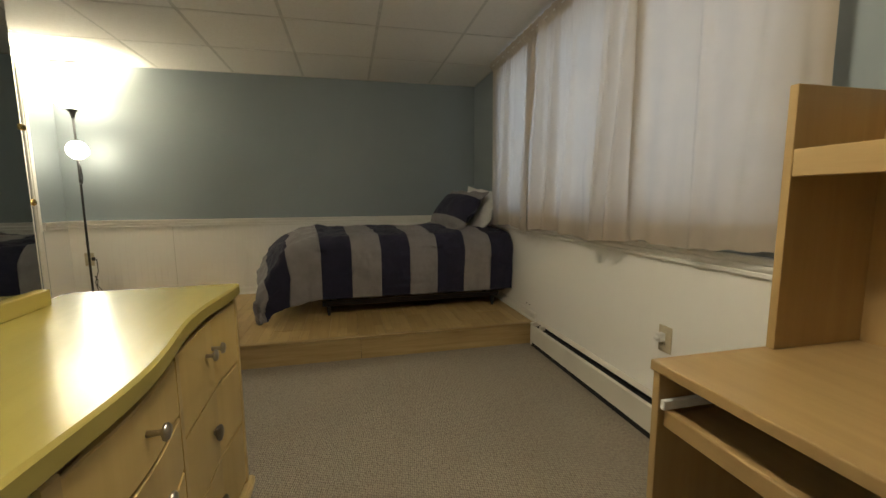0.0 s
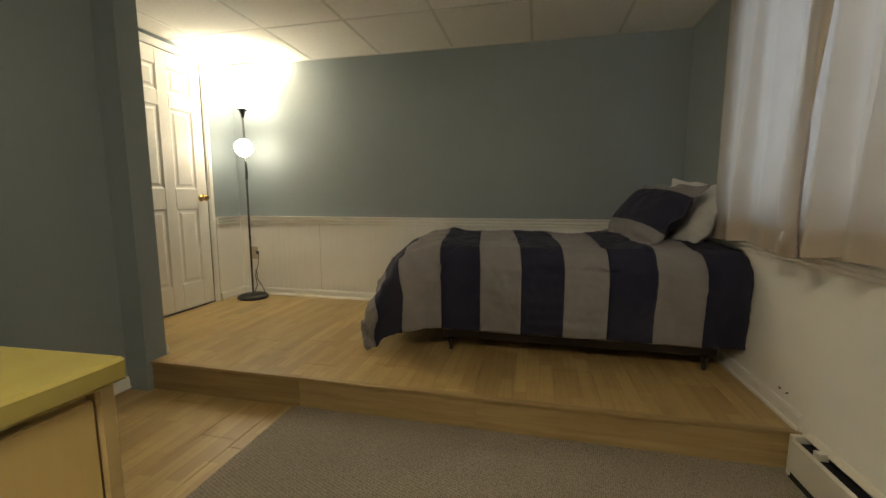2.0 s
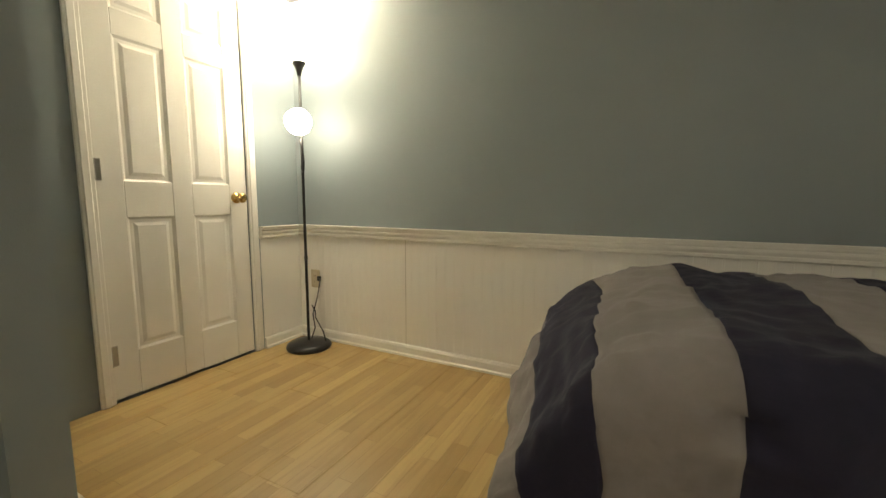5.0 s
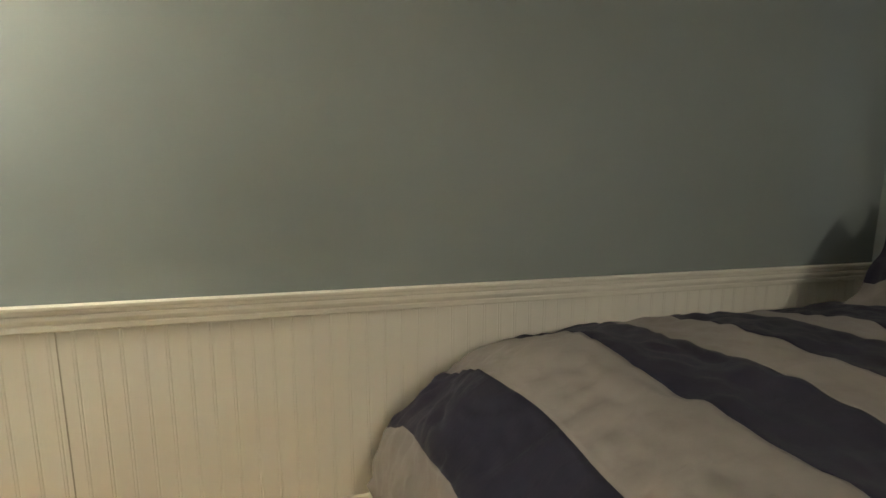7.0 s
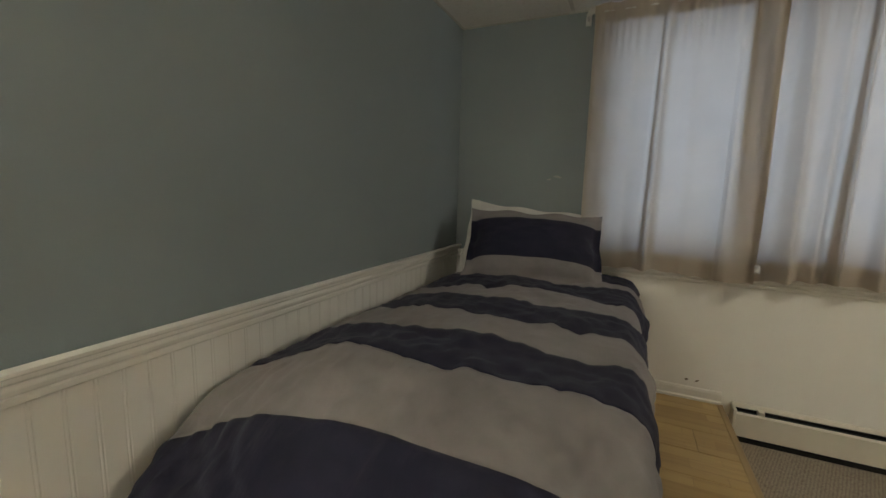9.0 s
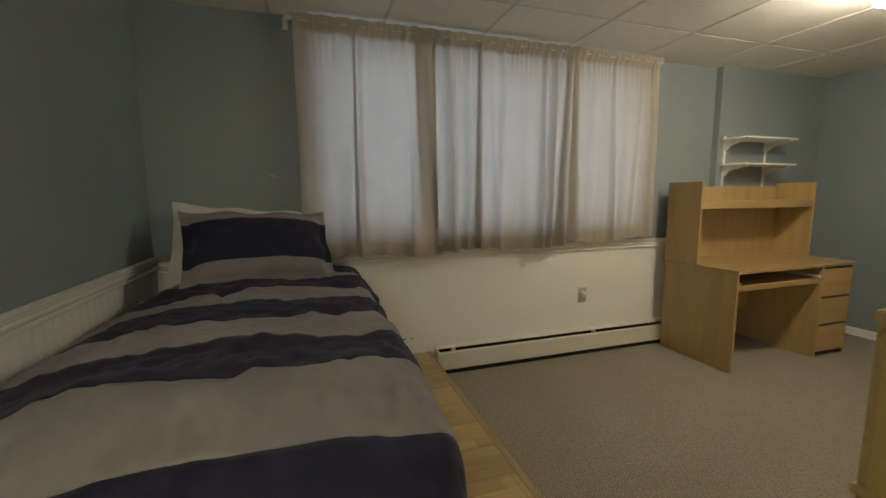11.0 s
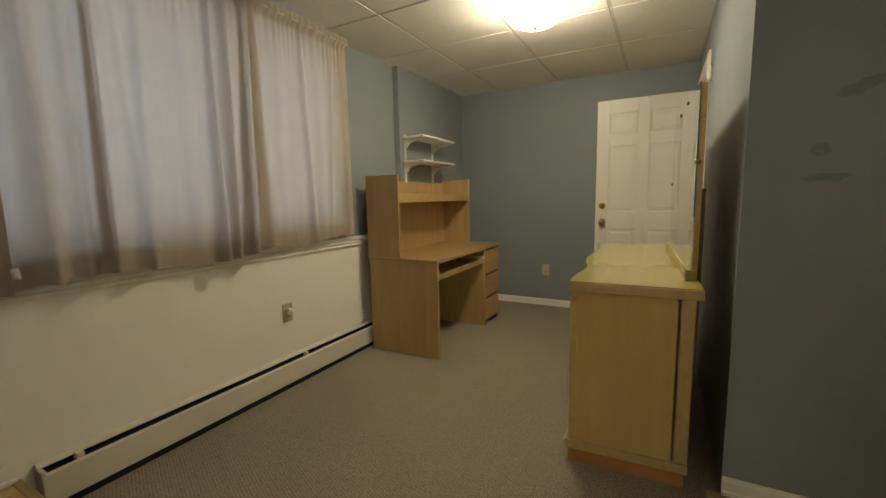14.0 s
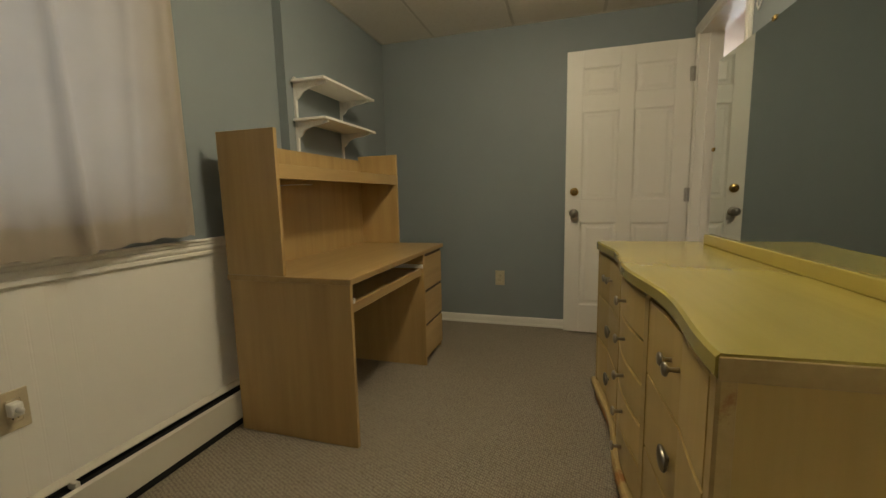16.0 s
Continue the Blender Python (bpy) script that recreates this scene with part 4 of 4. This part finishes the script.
hutch = thing("desk_hutch", pose(0.868, 1.722, DH, 0, 0, 0), "oak veneer hutch standing on the desk", "hutch")
HX, HH = 0.305, 0.594
part("side_panel", boxes((HX, -0.022, 0, DD, -0.003, HH), bevel=0.0015), DESK_WOOD, hutch)
part("side_panel", boxes((HX, -DL - 0.022, 0, DD, -DL - 0.003, HH), bevel=0.0015), DESK_WOOD, hutch)
part("back_panel", boxes((DD - 0.016, -DL - 0.003, 0, DD - 0.004, -0.022, 0.565)), DESK_WOOD, hutch)
part("shelf", boxes((HX + 0.016, -DL - 0.003, 0.436, DD - 0.016, -0.022, 0.454)), DESK_FLAT, hutch)
part("shelf_front", boxes((HX + 0.002, -DL - 0.003, 0.396, HX + 0.016, -0.022, 0.456), bevel=0.002), DESK_FLAT, hutch)
# black disc painted as the shaded hole, with no opening cut
bm = bmesh.new()
bmesh.ops.create_cone(bm, cap_ends=True, segments=20, radius1=0.021, radius2=0.021, depth=0.004, matrix=pose(DD - 0.0185, -0.31, 0.375, 0, 90, 0))
part("cable_hole", bm, BLACK, hutch)
part("white_wire", tube([(DD - 0.022, -0.32, 0.378), (DD - 0.04, -0.38, 0.385), (DD - 0.035, -0.48, 0.39), (DD - 0.03, -0.6, 0.392)], 0.003, 6), WHITE_PLASTIC, hutch, smooth=True)

# ---- dresser ----
dresser = thing("dresser", pose(-0.144, 2.423, 0, 0, 0, 2.7), "worn blonde lacquered serpentine dresser", "dresser")
RL, RD, RH = 1.41, 0.445, 0.786


def wave(s):
    """How far the front stands back from its ends, s along its length."""
    return 0.014 * (1 - math.cos(4 * math.pi * s / RL))


def wavy(z0, z1, s0, s1, front, back, n=40, bev=0.0):
    """A slab from s0 to s1 along the dresser whose front follows the serpentine; front and back are offsets in depth."""
    bm = bmesh.new()
    cols = []
    for k in range(n + 1):
        s = s0 + (s1 - s0) * k / n
        x = -wave(s) + front
        cols.append([bm.verts.new((xx, -s, z)) for xx, z in ((x - bev, z0), (x, z0 + bev), (x, z1 - bev), (x - bev, z1), (back, z1), (back, z0))])
    for a, b in zip(cols, cols[1:]):
        for i in range(6):
            f = bm.faces.new((a[i], a[(i + 1) % 6], b[(i + 1) % 6], b[i]))
    bm.faces.new(cols[0])
    bm.faces.new(cols[-1])
    bmesh.ops.recalc_face_normals(bm, faces=bm.faces)
    return bm


top_bm = wavy(RH - 0.040, RH, -0.012, RL + 0.012, 0.006, -RD - 0.02, 60, 0.006)
part("dresser_top", top_bm, DRESSER_FLAT, dresser, "glossy yellowed lacquer top")
part("top_edge_band", boxes((-RD - 0.022, 0.0125, RH - 0.041, 0.002, 0.0165, RH - 0.004), bevel=0.0015), DRESSER_WORN, dresser)
part("carcass", wavy(0.10, RH - 0.040, 0.03, RL - 0.03, -0.026, -RD + 0.01), DRESSER_WOOD, dresser)
for s in (0.0, RL - 0.03):
    part("side_panel", boxes((-RD + 0.055, -s - 0.03, 0.085, -0.012, -s, RH - 0.040), bevel=0.003), DRESSER_WOOD, dresser)
    part("rear_post", boxes((-RD, -s - 0.032, 0.085, -RD + 0.047, -s + 0.002, RH - 0.040), bevel=0.004), DRESSER_WORN, dresser)
    part("front_post", boxes((-0.034, -s - 0.030, 0.085, -0.003, -s + 0.001, RH - 0.040), bevel=0.005), DRESSER_WORN, dresser)
part("plinth_moulding", wavy(0.062, 0.098, -0.010, RL + 0.010, 0.014, -RD, 48, 0.008), DRESSER_WORN, dresser, "chipped lacquered moulding")
part("plinth", wavy(0.0, 0.062, 0.002, RL - 0.002, -0.006, -RD + 0.01, 40), DRESSER_BASE, dresser, "bare scuffed wooden plinth")


def stud(parent, s, z):
    x = -wave(s) - 0.004
    m = pose(x, -s, z, 0, 90, 0)
    return part("knob", lathe([(0.006, 0), (0.005, 0.018), (0.006, 0.022), (0.0145, 0.026), (0.0155, 0.030), (0.012, 0.034), (0.0, 0.036)], 20, m), NICKEL, parent, "round metal knob", smooth=True)


def leaf_pull(parent, s, z):
    bm = bmesh.new()
    bmesh.ops.create_uvsphere(bm, u_segments=16, v_segments=10, radius=1.0)
    for v in bm.verts:
        v.co = Vector((v.co.x * 0.010 + 0.018, v.co.y * (0.010 + 0.010 * (1 - v.co.z)), v.co.z * 0.030))
    bmesh.ops.transform(bm, matrix=pose(-wave(s) - 0.004, -s, z, 50, 0, 0), verts=bm.verts)
    box(bm, -wave(s) - 0.006, -s - 0.005, z - 0.005, -wave(s) + 0.01, -s + 0.005, z + 0.005)
    return part("leaf_pull", bm, PEWTER, parent, "leaf-shaped metal pull", smooth=True)


# three columns of drawers: wide, narrow, wide
cols = ((0.036, 0.490), (0.516, 0.894), (0.920, RL - 0.036))
for c, (s0, s1) in enumerate(cols):
    zs = (0.112, 0.325, 0.535, 0.735) if c != 1 else (0.112, 0.236, 0.360, 0.484, 0.608, 0.735)
    for k, (z0, z1) in enumerate(zip(zs, zs[1:])):
        d = part("drawer", wavy(z0 + 0.003, z1 - 0.003, s0, s1, -0.004, -0.024, 20, 0.003), DRESSER_WOOD, dresser)
        zc = (z0 + z1) / 2
        if c == 1:
            stud(d, 0.705, zc + 0.004)
        elif k == 2:
            for s in ((s0 + 0.20, s0 + 0.255) if c == 0 else (s1 - 0.255, s1 - 0.2)):
                stud(d, s, zc + 0.018)
        else:
            leaf_pull(d, s0 + 0.24 if c == 0 else s1 - 0.24, zc)
for s in (0.503, 0.907):
    part("divider", wavy(0.10, 0.742, s - 0.014, s + 0.014, -0.002, -0.03, 4, 0.004), DRESSER_WORN, dresser)

# ---- mirror on the dresser ----
glassy = thing("dresser_mirror", pose(-0.144, 2.423, RH, 0, 0, 2.7), "frameless mirror on a blonde wood base on the dresser", "mirror")
MY0, MY1, MX, MH = 0.145, 1.32, -0.437, 0.755
part("base_rail", boxes((MX - 0.022, -MY1, 0.0, MX + 0.020, -MY0, 0.044), bevel=0.004, segments=2), DRESSER_FLAT, glassy)
part("backing_frame", boxes((MX - 0.022, -MY1, 0.045, MX - 0.004, -MY0, MH - 0.006), bevel=0.002), DRESSER_WORN, glassy)
part("glass", boxes((MX - 0.003, -MY1 + 0.004, 0.045, MX + 0.003, -MY0 - 0.004, MH)), MIRROR, glassy, "clear silvered mirror glass")
for y, z in ((-MY0, 0.46), (-MY1, 0.40), (-MY0 - 0.42, MH), (-MY1 + 0.42, MH)):
    part("clip", boxes((MX - 0.012, y - 0.010, z - 0.008, MX + 0.008, y + 0.010, z + 0.008), bevel=0.003), BRASS, glassy, "small brass mirror clip")
for s in (0.20, 1.26):
    part("support_board", boxes((MX - 0.042, -s - 0.04, -0.42, MX - 0.023, -s, 0.36)), DARK_BOARD_AND_SHADE, glassy, "dark wooden support")

# ---- landing beyond the doorway ----
structure("landing_floor", boxes((-2.7, -3.3, -0.02, ENTRY - 0.06, NY - 0.12, 0.0)), LAMINATE, "wooden floor of the landing", "floor")
structure("landing_wall_west", boxes((-2.8, -3.3, 0, -2.7, NY, TOP + 0.1)), TAN_PAINT, "tan wall of the landing", "wall")
structure("landing_wall_north", boxes((-2.7, NY - 0.12, 0, NOOK - 0.12, NY, TOP + 0.1)), TAN_PAINT, "tan wall behind the nook", "wall")
structure("landing_wall_east", boxes((ENTRY - 0.12, -3.3, 0, ENTRY, BACK - 0.12, TOP + 0.1)), TAN_PAINT, "tan wall beside the doorway", "wall")
structure("landing_wall_end", boxes((-2.8, -3.4, 0, ENTRY, -3.3, TOP + 0.1)), TAN_PAINT, "tan end wall of the landing", "wall")
structure("landing_ceiling", boxes((-2.8, -3.4, TOP + 0.03, ENTRY - 0.12, -1.5, TOP + 0.12)), CEILING, "off-white ceiling of the landing", "ceiling")
arch = thing("landing_casing", Matrix(), "white cased opening across the landing", "trim", kind="structure")
for x in (-2.62, -1.23):
    part("side_casing", boxes((x, -1.06, 0, x + 0.08, -0.96, 1.98), bevel=0.004), WHITE_PAINT, arch)
part("head_casing", boxes((-2.66, -1.06, 1.98, -1.11, -0.96, 2.06), bevel=0.004), WHITE_PAINT, arch)
lw = thing("window_2", Matrix(), "window with white blinds that glow as if daylit on the landing", "window", kind="structure")
for r in ((-2.4, -1.1, 0.66, 0.72), (-2.4, -1.1, 1.90, 1.96), (-2.4, -2.34, 0.72, 1.90), (-1.16, -1.1, 0.72, 1.90), (-2.34, -1.16, 1.24, 1.30)):
    part("window_frame", boxes((r[0], -3.30, r[2], r[1], -3.25, r[3]), bevel=0.003), WHITE_PAINT, lw)
# slats glow by themselves, with only solid wall behind
for k in range(28):
    z = 0.725 + k * 0.042
    part("slat", boxes((-2.34, -3.295, z, -1.16, -3.282, z + 0.037)), BLIND_GLOW, lw)
rail_ob = thing("stair_railing", Matrix(), "white painted stair railing on the landing", "railing")
part("handrail", boxes((-2.6, -2.22, 0.84, -1.0, -2.16, 0.88), bevel=0.006), WHITE_PAINT, rail_ob)
for k in range(12):
    part("baluster", boxes((-2.55 + k * 0.125, -2.202, 0, -2.526 + k * 0.125, -2.178, 0.84)), WHITE_PAINT, rail_ob)
seat = thing("red_chair", pose(-1.7, -2.8, 0), "red upholstered chair beyond the railing", "chair")
part("seat", boxes((-0.25, -0.3, 0.25, 0.25, 0.3, 0.45), bevel=0.05, segments=3), RED_CLOTH, seat)
part("backrest", boxes((-0.25, -0.3, 0.4, -0.12, 0.3, 0.80), bevel=0.05, segments=3), RED_CLOTH, seat)
for x in (-0.2, 0.2):
    for y in (-0.25, 0.25):
        part("leg", boxes((x - 0.02, y - 0.02, 0, x + 0.02, y + 0.02, 0.27)), DARK_BOARD_AND_SHADE, seat)

# ---- marks on the walls ----
def smudge(m, w, h, name, mat, label, seed):
    """A thin irregular patch of dirt or chipped paint lying in local xz."""
    bm = bmesh.new()
    rng = random.Random(seed)
    n = 18
    ring = [bm.verts.new((w / 2 * math.cos(2 * math.pi * k / n) * rng.uniform(0.6, 1.1), 0, h / 2 * math.sin(2 * math.pi * k / n) * rng.uniform(0.6, 1.1))) for k in range(n)]
    bm.faces.new(ring)
    ob = new(name, mesh_of(name, bm, mat))
    ob.matrix_world = m
    solid(ob, 0.0008, 0)
    return tagged(ob, label, "mark", kind="structure")


DIRT = painted("dark_scuff", (0.165, 0.198, 0.20), (0.205, 0.248, 0.252), 0.5, blotch=30.0)
CHIP = plain("chipped_paint", (0.16, 0.12, 0.08), 0.8)
smudge(pose(-0.98, NY + 0.0006, 1.44, 0, 25, 0), 0.15, 0.05, "scuff_mark", DIRT, "dark smudge on the blue-grey wall", 1)
smudge(pose(-0.92, NY + 0.0006, 1.17), 0.13, 0.035, "scuff_mark", DIRT, "faint smudge on the blue-grey wall", 2)
smudge(pose(WX - 0.0128, 3.815, 0.258, 0, 0, 90), 0.022, 0.012, "paint_chip", CHIP, "small chip in the white paint", 3)
smudge(pose(WX - 0.0128, 3.765, 0.258, 0, 20, 90), 0.024, 0.010, "paint_chip", CHIP, "small chip in the white paint", 4)


# scuffed shiny patches; their highlight is put into a paler colour
RUBBED_SHINE = painted("rubbed_paint_shine", (0.36, 0.36, 0.335), (0.29, 0.31, 0.30), 0.3, blotch=40.0)
smudge(pose(WX - 0.0006, 4.57, 1.333, 0, 12, -90), 0.055, 0.016, "rubbed_shiny_mark", RUBBED_SHINE, "rubbed mark with its shine painted pale on the wall above the pillows", 6)
smudge(pose(WX - 0.0006, 4.62, 1.318, 0, -8, -90), 0.030, 0.012, "rubbed_shiny_mark", RUBBED_SHINE, "small rubbed mark with its shine painted pale on the blue-grey wall", 7)
smudge(pose(-0.90, NY + 0.0006, 1.26, 0, -10, 0), 0.07, 0.045, "scuff_mark", DIRT, "soft grey scuff on the blue-grey wall", 8)
SEAM = plain("panel_joint", (0.52, 0.48, 0.41), 0.8)
structure("wainscot_joint", boxes((-1.362, FAR - 0.0125, STEP + 0.066, -1.3595, FAR - 0.009, RAIL - 0.07)), SEAM, "dark joint between two beadboard sheets", "trim")


# ---- wainscot boards, laminate boards, riser boards ----
def bead_board(width, height, depth, relief):
    """One beadboard strip in local xz, standing out along local -y."""
    g = relief
    prof = ((0, -depth + g), (0.002, -depth + g), (0.0038, -depth - 0.4 * g), (0.0062, -depth - 0.4 * g), (0.008, -depth + g), (0.0095, -depth + g), (0.0115, -depth), (width - 0.001, -depth), (width, -depth + g))
    bm = bmesh.new()
    rows = [[bm.verts.new((a, b, z)) for a, b in prof] for z in (0, height)]
    for i in range(len(prof) - 1):
        bm.faces.new((rows[0][i], rows[0][i + 1], rows[1][i + 1], rows[1][i]))
    return mesh_of("board", bm, WAINSCOT)


def wainscot(name, m, length, z0, z1, label, depth=0.010, pitch=0.0535, relief=0.0010):
    ob = thing(name, m, label, "wainscot", kind="structure")
    me = bead_board(pitch, z1 - z0, depth, relief)
    for k in range(int(length / pitch) + 1):
        b = new("board", me)
        b.parent = ob
        b.location = (k * pitch, 0, z0)
    return ob


wainscot("wainscot_far", pose(LEFT, FAR - 0.001, 0), WX - LEFT - 0.04, STEP, RAIL - 0.03, "white beadboard wainscot on the bed wall")
wainscot("wainscot_window", pose(WX - 0.001, FAR, 0, 0, 0, -90), FAR - 1.18, 0.0, 0.83, "smooth white painted wainscot under the window", 0.010, relief=0.00016)
wainscot("wainscot_closet", pose(LEFT + 0.001, CY1 + 0.06, 0, 0, 0, 90), FAR - CY1 - 0.06, STEP, RAIL - 0.03, "smooth white wainscot beside the closet", relief=0.0003)


def plank_mesh(w, l, t, mat):
    bm = boxes((0.0006, 0.0006, -t, w - 0.0006, l - 0.0006, 0))
    bmesh.ops.bevel(bm, geom=[e for e in bm.edges if all(v.co.z > -1e-6 for v in e.verts)], offset=0.0015, segments=1, affect="EDGES")
    return mesh_of("plank", bm, mat)


def planks(name, x0, y0, x1, y1, z, label, seed, width=0.188, length=1.21):
    """Boards that run along y, each row starting at its own offset."""
    ob = thing(name, Matrix(), label, "floor", kind="structure")
    rng = random.Random(seed)
    cache = {}
    x = x0
    while x < x1 - 0.005:
        w = min(width, x1 - x)
        y = y0 - rng.uniform(0, length)
        while y < y1 - 0.005:
            a, b = max(y, y0), min(y + length, y1)
            if b - a > 0.02:
                key = (round(w, 3), round(b - a, 3))
                if key not in cache:
                    cache[key] = plank_mesh(key[0], key[1], 0.010, LAMINATE)
                p = new("plank", cache[key])
                p.parent = ob
                p.location = (x, a, z + rng.uniform(-0.0006, 0.0006))
            y += length
        x += width
    return ob


planks("floor_platform", LEFT, EDGE, WX, FAR, STEP, "light oak laminate boards on the raised platform", 3)
planks("floor_nook", NOOK, NY, -0.655, EDGE + 0.012, -0.006, "oak laminate boards beside the carpet", 8)
riser = thing("step_riser", Matrix(), "oak laminate riser along the platform edge", "step", kind="structure")
for a, b in ((PIER, -0.62), (-0.62, 0.276), (0.276, WX)):
    part("plank", boxes((a + 0.0008, EDGE, -0.006, b - 0.0008, EDGE + 0.011, STEP - 0.014), bevel=0.001), RISER_WOOD, riser)
part("nosing", boxes((PIER, EDGE - 0.012, STEP - 0.014, WX - 0.02, EDGE + 0.018, STEP + 0.003), bevel=0.004, segments=2), RISER_WOOD, riser)
